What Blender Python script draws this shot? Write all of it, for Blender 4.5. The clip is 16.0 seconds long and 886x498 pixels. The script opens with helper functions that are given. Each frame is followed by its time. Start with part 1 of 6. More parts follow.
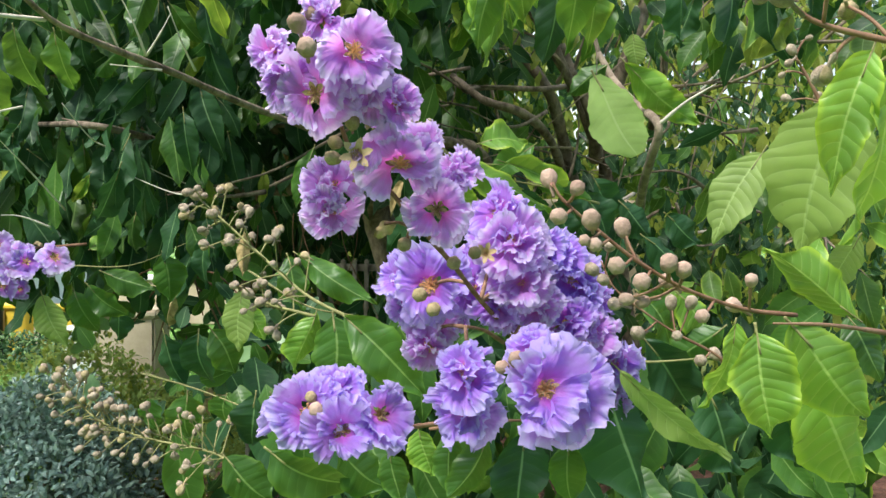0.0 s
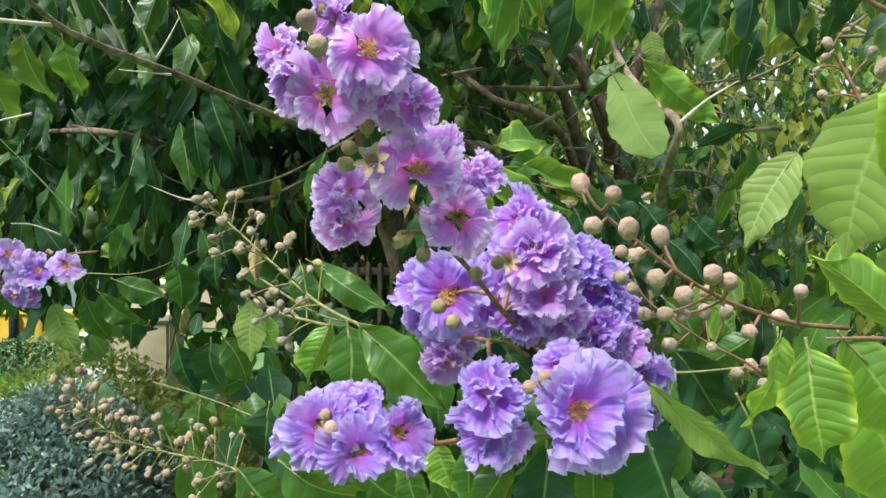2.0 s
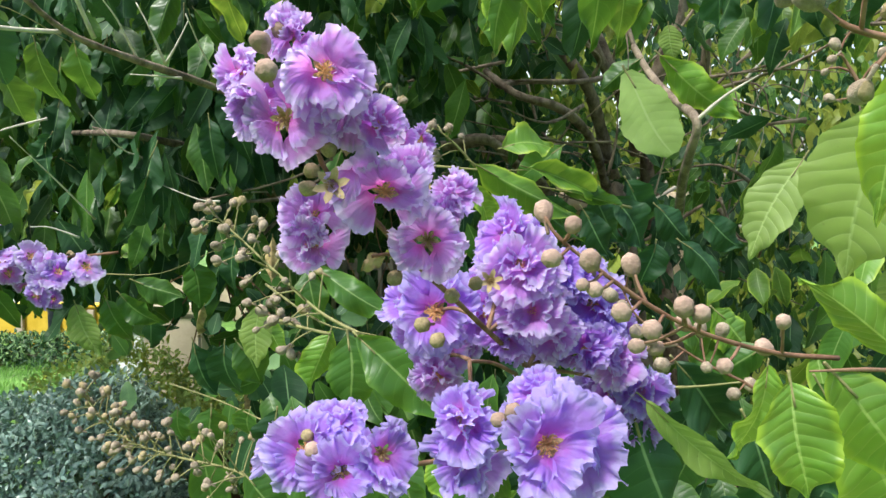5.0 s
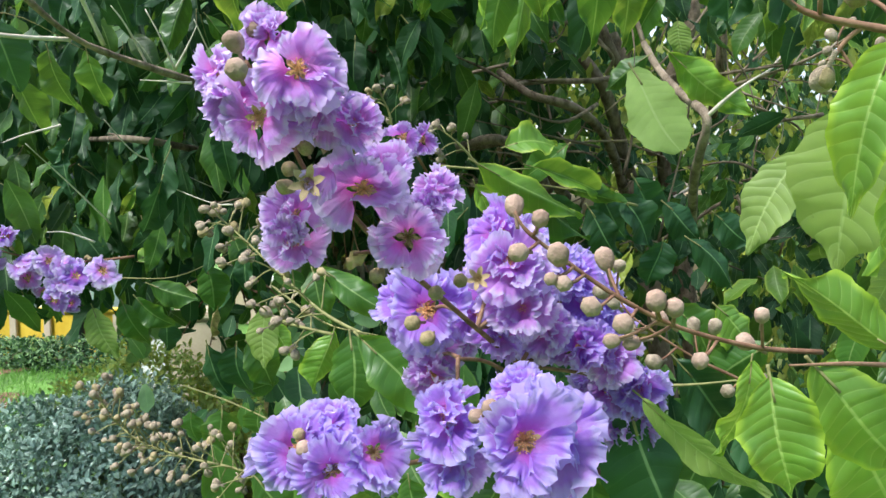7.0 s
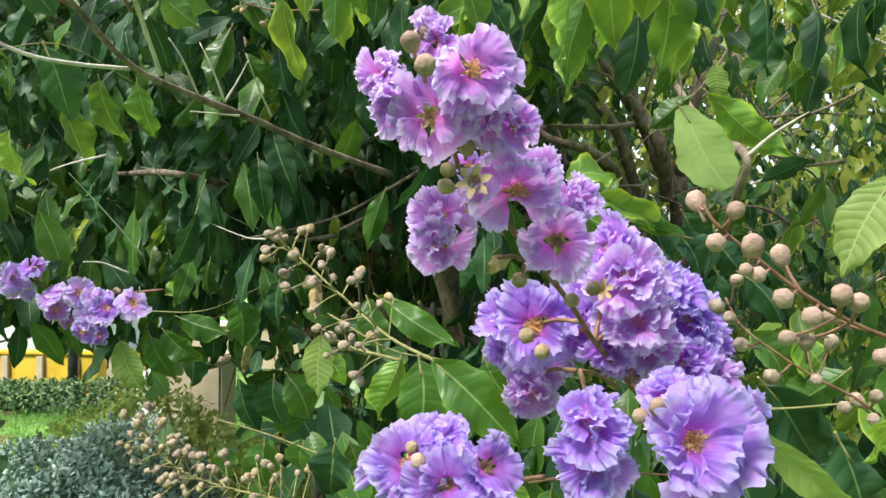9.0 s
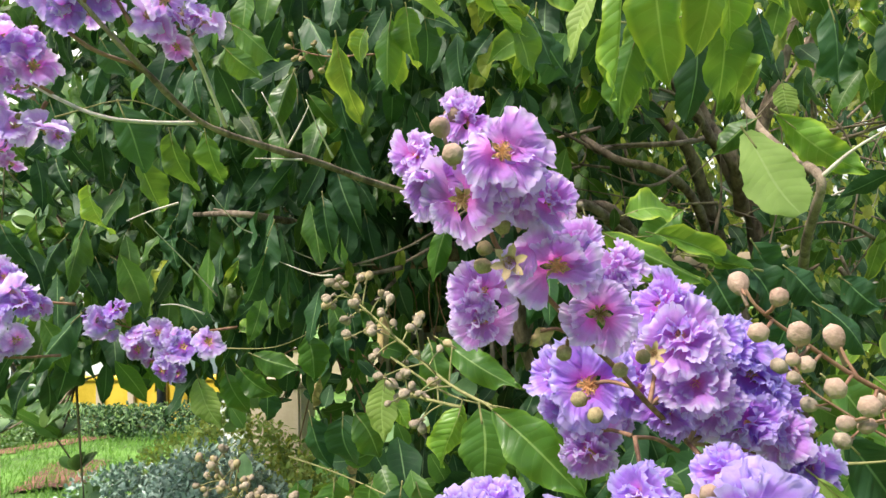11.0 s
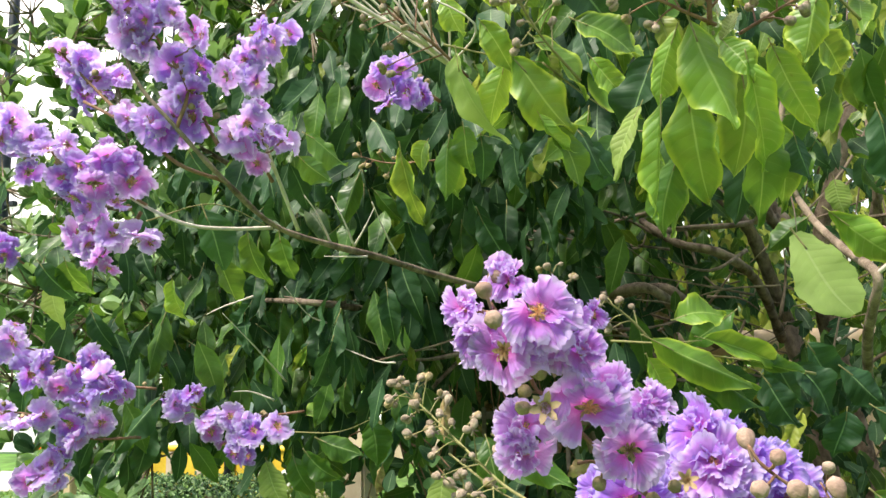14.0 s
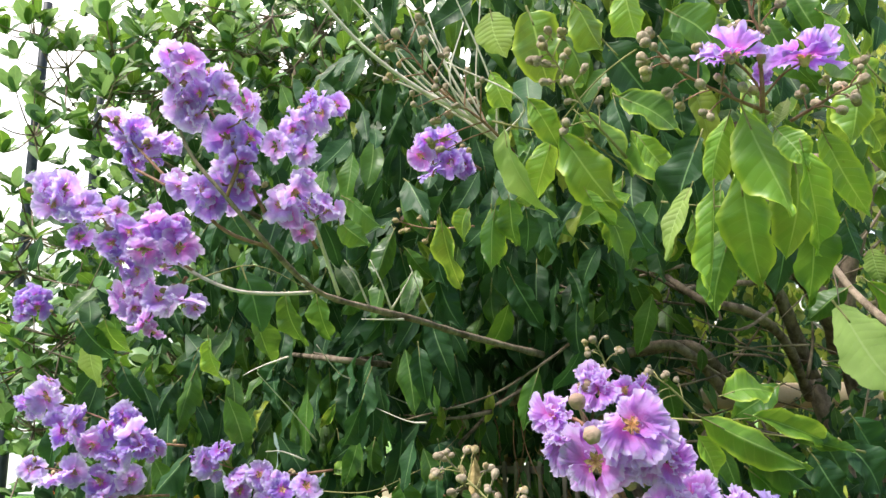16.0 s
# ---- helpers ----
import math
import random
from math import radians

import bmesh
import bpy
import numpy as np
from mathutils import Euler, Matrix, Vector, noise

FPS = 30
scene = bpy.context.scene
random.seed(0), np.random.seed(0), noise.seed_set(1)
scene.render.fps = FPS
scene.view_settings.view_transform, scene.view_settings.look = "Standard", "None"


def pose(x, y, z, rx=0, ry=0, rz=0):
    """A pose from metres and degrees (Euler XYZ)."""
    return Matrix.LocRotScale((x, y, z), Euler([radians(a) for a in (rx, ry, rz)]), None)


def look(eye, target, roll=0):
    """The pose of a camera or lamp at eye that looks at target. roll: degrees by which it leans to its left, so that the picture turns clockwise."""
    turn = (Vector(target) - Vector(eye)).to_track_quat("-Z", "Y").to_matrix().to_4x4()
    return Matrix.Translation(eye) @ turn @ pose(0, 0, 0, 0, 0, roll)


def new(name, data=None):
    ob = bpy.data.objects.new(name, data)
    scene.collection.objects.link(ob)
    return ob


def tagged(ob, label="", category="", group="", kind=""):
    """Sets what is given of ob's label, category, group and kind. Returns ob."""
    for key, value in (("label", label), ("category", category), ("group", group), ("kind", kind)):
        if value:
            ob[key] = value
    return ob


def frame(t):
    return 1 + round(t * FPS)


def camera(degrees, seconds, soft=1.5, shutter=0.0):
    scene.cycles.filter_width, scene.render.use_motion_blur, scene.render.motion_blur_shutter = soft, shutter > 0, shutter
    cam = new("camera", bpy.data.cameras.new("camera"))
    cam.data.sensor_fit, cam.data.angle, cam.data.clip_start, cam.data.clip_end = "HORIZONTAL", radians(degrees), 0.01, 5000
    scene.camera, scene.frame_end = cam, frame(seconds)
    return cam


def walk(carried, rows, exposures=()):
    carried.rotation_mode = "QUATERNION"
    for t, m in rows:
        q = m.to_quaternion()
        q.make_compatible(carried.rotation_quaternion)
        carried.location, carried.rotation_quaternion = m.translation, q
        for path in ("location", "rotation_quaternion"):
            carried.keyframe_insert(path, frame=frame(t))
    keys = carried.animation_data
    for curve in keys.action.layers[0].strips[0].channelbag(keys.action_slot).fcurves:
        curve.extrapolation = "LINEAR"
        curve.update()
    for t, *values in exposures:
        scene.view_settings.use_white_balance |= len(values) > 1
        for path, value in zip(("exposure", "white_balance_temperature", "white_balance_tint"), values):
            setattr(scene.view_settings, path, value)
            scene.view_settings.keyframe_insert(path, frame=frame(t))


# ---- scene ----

PATH = [
    (0, (0.0, 0.0, 1.5), (0.0, 1.999, 1.43), 0.9),
    (0.5, (0.0, 0.006, 1.502), (0.003, 2.005, 1.438), 0.8),
    (1, (0.01, -0.003, 1.485), (-0.008, 1.996, 1.442), -0.1),
    (1.5, (0.007, 0.012, 1.498), (-0.035, 2.01, 1.429), 0.0),
    (2, (-0.005, 0.027, 1.504), (-0.039, 2.026, 1.438), 0.3),
    (2.5, (0.008, 0.027, 1.5), (-0.044, 2.026, 1.441), 0.4),
    (3, (0.024, 0.033, 1.497), (-0.059, 2.031, 1.443), 0.1),
    (3.5, (0.044, 0.023, 1.504), (-0.081, 2.018, 1.434), 0.2),
    (4, (0.012, 0.036, 1.51), (-0.076, 2.032, 1.436), 0.2),
    (6.5, (0.055, 0.045, 1.531), (-0.127, 2.033, 1.413), -0.8),
    (7, (0.049, 0.045, 1.518), (-0.132, 2.035, 1.433), -0.8),
    (7.5, (0.032, 0.037, 1.515), (-0.156, 2.027, 1.449), -0.4),
    (8, (0.011, 0.038, 1.512), (-0.175, 2.029, 1.481), -0.2),
    (8.5, (-0.033, 0.034, 1.494), (-0.181, 2.029, 1.509), 0.3),
    (11, (-0.015, 0.037, 1.526), (-0.368, 2.003, 1.62), -1.7),
    (11.5, (0.004, 0.04, 1.547), (-0.416, 1.994, 1.625), -1.1),
    (12, (-0.015, 0.041, 1.55), (-0.458, 1.988, 1.666), -1.0),
    (12.5, (0.006, 0.017, 1.56), (-0.478, 1.952, 1.707), -1.7),
    (13, (0.0, 0.006, 1.544), (-0.493, 1.934, 1.744), -0.7),
    (13.5, (0.016, 0.012, 1.586), (-0.505, 1.931, 1.796), -2.4),
    (14, (0.008, -0.02, 1.565), (-0.505, 1.892, 1.848), -1.4),
    (14.5, (-0.033, -0.037, 1.591), (-0.52, 1.881, 1.878), -0.5),
    (15, (-0.021, -0.023, 1.599), (-0.552, 1.878, 1.924), -0.9),
    (15.5, (-0.056, -0.055, 1.588), (-0.542, 1.847, 1.97), -1.0),
    (16, (-0.032, -0.049, 1.602), (-0.565, 1.838, 1.998), -0.7),
]
cam = camera(62.0, 16.0)
EXPOSURES = [(0, 1.20, 6350, 4), (4, 1.20, 6350, 4), (7, 1.18, 6050, 3), (8.5, 1.26, 6400, 5), (11, 1.36, 6850, 8), (14, 1.38, 6950, 9), (16, 1.36, 6600, 8)]
walk(cam, [(t, look(eye, target, roll)) for t, eye, target, roll in PATH], EXPOSURES)

# ---- light ----
world = bpy.data.worlds.new("sky_world")
scene.world = world
world.use_nodes = True
wn = world.node_tree.nodes
sky = wn.new("ShaderNodeTexSky")
sky.sky_type = "NISHITA"
sky.sun_disc = False
sky.sun_elevation = radians(56)
sky.sun_rotation = radians(325)
sky.dust_density = 6.0
sky.ozone_density = 0.8
sky.air_density = 1.0
world.node_tree.links.new(sky.outputs[0], wn["Background"].inputs[0])
wn["Background"].inputs[1].default_value = 0.15
sun = new("sun", bpy.data.lights.new("sun", "SUN"))
sun.data.energy = 3.2
sun.data.angle = radians(14)
sun.data.color = (1.0, 0.95, 0.87)
sun.matrix_world = look((-1.25, -1.8, 3.25), (0, 0, 0))


# ---- materials ----
def nodes_of(name):
    m = bpy.data.materials.new(name)
    m.use_nodes = True
    nt = m.node_tree
    for n in list(nt.nodes):
        nt.nodes.remove(n)
    out = nt.nodes.new("ShaderNodeOutputMaterial")
    return m, nt, out


class G:
    """Short forms for node wiring in one material."""

    def __init__(self, nt):
        self.nt = nt

    def node(self, kind, **inputs):
        n = self.nt.nodes.new(kind)
        for key, value in inputs.items():
            self.set(n, key.replace("_", " "), value)
        return n

    def set(self, n, key, value):
        sock = n.inputs[int(key[1:])] if key[0] == "i" and key[1:].isdigit() else n.inputs[key]
        if isinstance(value, bpy.types.NodeSocket):
            self.nt.links.new(value, sock)
        else:
            sock.default_value = value

    def math(self, op, a, b=0.0, c=0.0, clamp=False):
        n = self.nt.nodes.new("ShaderNodeMath")
        n.operation, n.use_clamp = op, clamp
        for k, v in enumerate((a, b, c)):
            self.set(n, "i%d" % k, v)
        return n.outputs[0]

    def mix(self, f, a, b, blend="MIX"):
        n = self.nt.nodes.new("ShaderNodeMix")
        n.data_type, n.blend_type = "RGBA", blend
        self.set(n, "i0", f)
        self.set(n, "i6", a)
        self.set(n, "i7", b)
        return n.outputs[2]

    def noise(self, vec, scale, detail=3.0, rough=0.55):
        n = self.node("ShaderNodeTexNoise", Scale=scale, Detail=detail, Roughness=rough)
        if vec is not None:
            self.set(n, "Vector", vec)
        return n.outputs[0]

    def ramp(self, f, stops):
        n = self.nt.nodes.new("ShaderNodeValToRGB")
        el = n.color_ramp.elements
        while len(el) < len(stops):
            el.new(0.5)
        for e, (p, c) in zip(el, stops):
            e.position, e.color = p, (*c, 1) if len(c) == 3 else c
        self.set(n, "i0", f)
        return n.outputs[0]

    def between(self, f, a, b, lo=0.0, hi=1.0):
        n = self.nt.nodes.new("ShaderNodeMapRange")
        n.interpolation_type = "SMOOTHSTEP"
        for k, v in enumerate((f, a, b, lo, hi)):
            self.set(n, "i%d" % k, v)
        return n.outputs[0]

    def bump(self, height, strength, distance=0.002):
        n = self.node("ShaderNodeBump", Strength=strength, Distance=distance, Height=height)
        return n.outputs[0]


def rgba(c):
    return (*c, 1.0)


def scaled(c, k):
    return tuple(min(1.0, v * k) for v in c)


def chance(g):
    """One number for each thing or loose piece."""
    a = g.nt.nodes.new("ShaderNodeObjectInfo").outputs["Random"]
    b = g.nt.nodes.new("ShaderNodeNewGeometry").outputs["Random Per Island"]
    return g.math("FRACT", g.math("ADD", a, b))


def leaf_material(name, low, high, vein, glow, rough=0.36, veins=11.0, bumpy=0.35, through_light=0.35, edge=0.25, lat=0.16, spec=0.4):
    m, nt, out = nodes_of(name)
    g = G(nt)
    uv = nt.nodes.new("ShaderNodeUVMap").outputs[0]
    xyz = g.node("ShaderNodeSeparateXYZ", Vector=uv)
    u, v = xyz.outputs[0], xyz.outputs[1]
    side = g.math("MULTIPLY", g.math("ABSOLUTE", g.math("SUBTRACT", u, 0.5)), 2.0)
    which = g.math("MULTIPLY", g.math("GREATER_THAN", u, 0.5), 0.37)
    r = chance(g)
    pos = nt.nodes.new("ShaderNodeNewGeometry").outputs["Position"]
    wob = g.math("MULTIPLY", g.math("SUBTRACT", g.noise(pos, 45.0, 2.0), 0.5), 0.16)
    s = g.math("ADD", g.math("MULTIPLY", g.math("SUBTRACT", v, g.math("MULTIPLY", g.math("POWER", side, 1.4), 0.13)), veins), g.math("ADD", which, wob))
    tri = g.math("ABSOLUTE", g.math("SUBTRACT", g.math("FRACT", s), 0.5))
    lateral = g.math("MULTIPLY", g.between(tri, 0.07, 0.01), g.between(side, 0.97, 0.6))
    rib = g.between(side, 0.06, 0.02)
    puff = g.math("SUBTRACT", 1.0, g.math("POWER", g.math("SUBTRACT", 1.0, g.math("MULTIPLY", tri, 2.0)), 2.0))
    base = g.mix(r, rgba(low), rgba(high))
    mott = g.noise(pos, 28.0, 4.0)
    base = g.mix(g.math("MULTIPLY", puff, 0.3), g.mix(1.2 * lat, base, rgba(scaled(vein, 0.55))), base)
    base = g.mix(g.between(mott, 0.35, 0.72), base, g.mix(0.5, base, rgba(scaled(high, 1.25))))
    # Paints a bright, lit-looking edge into the blade colour, as strong as edge.
    lit_margin = g.math("MULTIPLY", g.between(side, 0.72, 1.0), edge)
    base = g.mix(lit_margin, base, rgba(scaled(glow, 0.9)))
    spots = g.between(g.noise(pos, 130.0, 2.0), 0.71, 0.78)
    base = g.mix(g.math("MULTIPLY", spots, 0.5), base, rgba((0.10, 0.07, 0.02)))
    base = g.mix(g.math("MULTIPLY", lateral, lat), base, rgba(vein))
    base = g.mix(g.math("MULTIPLY", rib, 0.75), base, rgba(vein))
    height = g.math("ADD", g.math("MULTIPLY", puff, 1.0), g.math("MULTIPLY", mott, 0.5))
    nrm = g.bump(height, bumpy, 0.0016)
    p = g.node("ShaderNodeBsdfPrincipled", Base_Color=base, Normal=nrm, Roughness=g.between(mott, 0.3, 0.8, rough, rough + 0.15))
    p.inputs["Specular IOR Level"].default_value = spec
    t = g.node("ShaderNodeBsdfTranslucent", Color=g.mix(0.55, base, rgba(glow)), Normal=nrm)
    mixer = g.node("ShaderNodeMixShader", i0=through_light, i1=p.outputs[0], i2=t.outputs[0])
    nt.links.new(mixer.outputs[0], out.inputs[0])
    return m


def petal_material(name, heart, body, rim, through_light=0.6):
    m, nt, out = nodes_of(name)
    g = G(nt)
    uv = nt.nodes.new("ShaderNodeUVMap").outputs[0]
    xyz = g.node("ShaderNodeSeparateXYZ", Vector=uv)
    r = chance(g)
    pos = nt.nodes.new("ShaderNodeNewGeometry").outputs["Position"]
    stretch = g.node("ShaderNodeMapping", Vector=uv, Scale=(9.0, 3.0, 1.0))
    streak = g.noise(stretch.outputs[0], 1.0, 3.0)
    soft = g.noise(pos, 90.0, 3.0)
    way = g.math("ADD", xyz.outputs[1], g.math("MULTIPLY", g.math("SUBTRACT", streak, 0.5), 0.2))
    col = g.ramp(way, [(0.26, heart), (0.58, body), (0.78, scaled(body, 1.08)), (0.90, rim), (1.0, scaled(rim, 1.1))])
    col = g.mix(g.math("MULTIPLY", r, 0.3), col, rgba(body))
    col = g.mix(g.math("MULTIPLY", g.between(soft, 0.45, 0.75), 0.3), col, rgba(rim))
    nrm = g.bump(g.math("ADD", g.math("MULTIPLY", streak, 0.3), g.math("MULTIPLY", soft, 1.4)), 0.7, 0.0024)
    p = g.node("ShaderNodeBsdfPrincipled", Base_Color=col, Roughness=0.62, Normal=nrm)
    p.inputs["Specular IOR Level"].default_value = 0.25
    t = g.node("ShaderNodeBsdfTranslucent", Color=col, Normal=nrm)
    mixer = g.node("ShaderNodeMixShader", i0=through_light, i1=p.outputs[0], i2=t.outputs[0])
    nt.links.new(mixer.outputs[0], out.inputs[0])
    return m


def rough_material(name, a, b, scale, bumpy=0.5, rough=0.75, fine=None, depth=0.003, spec=0.3, stretch=(1, 1, 1), metal=0.0):
    """A mottled matt surface in two colours, with coarse and fine grain."""
    m, nt, out = nodes_of(name)
    g = G(nt)
    pos = nt.nodes.new("ShaderNodeNewGeometry").outputs["Position"]
    pos = g.node("ShaderNodeMapping", Vector=pos, Scale=stretch).outputs[0]
    n1 = g.noise(pos, scale, 5.0, 0.6)
    n2 = g.noise(pos, fine or scale * 9.0, 3.0)
    r = chance(g)
    f = g.math("ADD", g.math("ADD", g.between(n1, 0.3, 0.7), g.math("MULTIPLY", g.math("SUBTRACT", n2, 0.5), 0.7)), g.math("MULTIPLY", g.math("SUBTRACT", r, 0.5), 0.4))
    col = g.mix(g.math("MULTIPLY", f, 1.0, clamp=True), rgba(a), rgba(b))
    nrm = g.bump(g.math("ADD", n1, g.math("MULTIPLY", n2, 0.6)), bumpy, depth)
    p = g.node("ShaderNodeBsdfPrincipled", Base_Color=col, Roughness=rough, Normal=nrm, Metallic=metal)
    p.inputs["Specular IOR Level"].default_value = spec
    nt.links.new(p.outputs[0], out.inputs[0])
    return m


LEAF = leaf_material("leaf_green", (0.021, 0.066, 0.014), (0.063, 0.160, 0.026), (0.28, 0.40, 0.13), (0.22, 0.38, 0.03), lat=0.10, bumpy=0.18)
# Dark hedge green; in the crown it puts shade into the leaf colour.
LEAF_DARK = leaf_material("leaf_deep_shaded_green", (0.010, 0.035, 0.015), (0.027, 0.080, 0.028), (0.20, 0.32, 0.14), (0.07, 0.19, 0.03), through_light=0.2, edge=0.1, lat=0.06, bumpy=0.16, rough=0.48, spec=0.32)
LEAF_LIME = leaf_material("leaf_lime", (0.060, 0.175, 0.016), (0.160, 0.325, 0.038), (0.40, 0.53, 0.16), (0.39, 0.54, 0.05), through_light=0.32, bumpy=0.3, lat=0.3, edge=0.8)
LEAF_PALE = leaf_material("leaf_pale_underside", (0.17, 0.26, 0.05), (0.25, 0.35, 0.075), (0.38, 0.48, 0.17), (0.36, 0.48, 0.08), rough=0.55, bumpy=0.3, edge=0.1, lat=0.45)
LEAF_ROUND = leaf_material("leaf_round", (0.07, 0.17, 0.075), (0.23, 0.37, 0.16), (0.22, 0.36, 0.14), (0.30, 0.46, 0.10), veins=6.0, bumpy=0.1, rough=0.35, lat=0.08)
# Very wide tone range: the palest leaves paint in glossy highlight specks.
LEAF_HEDGE = leaf_material("leaf_hedge", (0.035, 0.09, 0.068), (0.48, 0.64, 0.55), (0.3, 0.4, 0.34), (0.10, 0.22, 0.14), veins=5.0, bumpy=0.1, rough=0.2, through_light=0.1, spec=0.6)
LEAF_SOFT = leaf_material("leaf_soft_pale", (0.22, 0.32, 0.085), (0.29, 0.40, 0.12), (0.36, 0.46, 0.18), (0.34, 0.46, 0.09), rough=0.6, bumpy=0.1, edge=0.1, lat=0.06)
# Brighter leaf green; its wide low-high range paints lit and shaded leaves.
LEAF_FRESH = leaf_material("leaf_fresh_lit_green", (0.034, 0.098, 0.012), (0.135, 0.275, 0.030), (0.34, 0.46, 0.13), (0.42, 0.54, 0.06), rough=0.38, through_light=0.28, edge=0.9, lat=0.12, bumpy=0.2)
# Sunlight put into the leaf colour; also serves a few yellowed leaves.
LEAF_SUN = leaf_material("leaf_sunlit_yellow_green", (0.11, 0.17, 0.03), (0.33, 0.38, 0.07), (0.36, 0.42, 0.14), (0.50, 0.55, 0.08), through_light=0.5)
GRASS = leaf_material("grass_blade", (0.06, 0.17, 0.025), (0.14, 0.32, 0.05), (0.16, 0.33, 0.07), (0.22, 0.42, 0.05), veins=1.0, bumpy=0.1)
PETAL = petal_material("petal_lilac", (0.56, 0.085, 0.57), (0.42, 0.215, 0.715), (0.58, 0.49, 0.87))
PETAL_PINK = petal_material("petal_pink_lilac", (0.67, 0.12, 0.55), (0.55, 0.255, 0.70), (0.69, 0.57, 0.87))
PETAL_DEEP = petal_material("petal_violet", (0.55, 0.078, 0.53), (0.43, 0.185, 0.67), (0.59, 0.455, 0.86))
PETAL_SOFT = petal_material("petal_pale_lilac", (0.66, 0.20, 0.66), (0.60, 0.39, 0.84), (0.74, 0.66, 0.94))
STAMEN = rough_material("stamen_yellow", (0.72, 0.34, 0.14), (0.86, 0.55, 0.26), 300.0, rough=0.7, depth=0.0003)
STAMEN_OLD = rough_material("stamen_brown", (0.14, 0.07, 0.035), (0.38, 0.24, 0.10), 300.0, rough=0.8, depth=0.0003)
CALYX = rough_material("calyx_tan", (0.33, 0.23, 0.125), (0.50, 0.37, 0.22), 140.0, rough=0.8, depth=0.0006)
BUD = rough_material("bud_felt", (0.20, 0.155, 0.115), (0.40, 0.32, 0.245), 150.0, rough=0.95, depth=0.0012, spec=0.1, bumpy=0.9)
BUD_GREEN = rough_material("bud_olive", (0.20, 0.16, 0.085), (0.40, 0.31, 0.185), 120.0, rough=0.9, depth=0.001, spec=0.1, bumpy=0.8)
BUD_PINK = rough_material("bud_pinkish", (0.25, 0.165, 0.13), (0.40, 0.285, 0.23), 60.0, rough=0.95, depth=0.0012, spec=0.1, bumpy=0.9)
STALK = rough_material("stalk_brown", (0.15, 0.072, 0.045), (0.27, 0.155, 0.10), 90.0, rough=0.75, depth=0.0008)
STALK_GREEN = rough_material("stalk_olive", (0.16, 0.15, 0.06), (0.28, 0.26, 0.11), 90.0, rough=0.75, depth=0.0008)
BARK = rough_material("bark_grey_brown", (0.095, 0.068, 0.050), (0.32, 0.245, 0.19), 34.0, rough=0.9, depth=0.004, bumpy=0.9, stretch=(1, 1, 0.6))
TWIG_PALE = rough_material("dry_twig", (0.44, 0.39, 0.33), (0.66, 0.60, 0.53), 70.0, rough=0.85, depth=0.001)
DRY = rough_material("dry_leaf", (0.20, 0.14, 0.06), (0.42, 0.32, 0.15), 60.0, rough=0.8, depth=0.002)


# ---- building blocks ----
rng = np.random.default_rng(7)


def mesh_of(name, verts, faces, mats, uvs=None, slots=None, smooth=True):
    me = bpy.data.meshes.new(name)
    me.from_pydata([tuple(v) for v in verts], [], [tuple(f) for f in faces])
    for m in mats:
        me.materials.append(m)
    if uvs is not None:
        loops = np.zeros(len(me.loops), dtype=np.int32)
        me.loops.foreach_get("vertex_index", loops)
        me.uv_layers.new(name="UVMap").data.foreach_set("uv", np.asarray(uvs, dtype=np.float32)[loops].ravel())
    if slots is not None:
        me.polygons.foreach_set("material_index", np.asarray(slots, dtype=np.int32))
    me.polygons.foreach_set("use_smooth", [smooth] * len(me.polygons))
    me.update()
    return me


def part(name, data, parent, m=None, label=""):
    ob = new(name, data)
    ob.parent = parent
    ob.matrix_basis = m if m is not None else Matrix.Identity(4)
    return tagged(ob, label)


def thing(name, at, label, category, group="", kind=""):
    ob = new(name)
    ob.empty_display_size = 0.05
    ob.location = at
    return tagged(ob, label, category, group, kind)


def rel(at, m):
    """A world pose as seen from an unturned parent at the place given."""
    return Matrix.Translation(-Vector(at)) @ m


def frame_on(at, along, facing, sx=1.0, sy=1.0, sz=1.0, roll=0.0):
    """y runs along, z faces as near as it can to facing."""
    y = Vector(along).normalized()
    z = Vector(facing)
    z = z - y * z.dot(y)
    if z.length < 1e-4:
        z = Vector((0, 0, 1)) - y * y.z
    z.normalize()
    x = y.cross(z)
    m = Matrix((x, y, z)).transposed().to_4x4()
    m = m @ Matrix.Rotation(radians(roll), 4, "Y") @ Matrix.Diagonal((sx, sy, sz, 1))
    m.translation = at
    return m


def curve_points(pts, steps=5):
    """A smooth line through the given places."""
    p = [np.array(q, float) for q in pts]
    p = [2 * p[0] - p[1], *p, 2 * p[-1] - p[-2]]
    out = []
    for a, b, c, d in zip(p, p[1:], p[2:], p[3:]):
        for k in range(steps):
            t = k / steps
            out.append(0.5 * (2 * b + (c - a) * t + (2 * a - 5 * b + 4 * c - d) * t * t + (3 * b - a - 3 * c + d) * t**3))
    out.append(p[-2])
    return np.array(out)


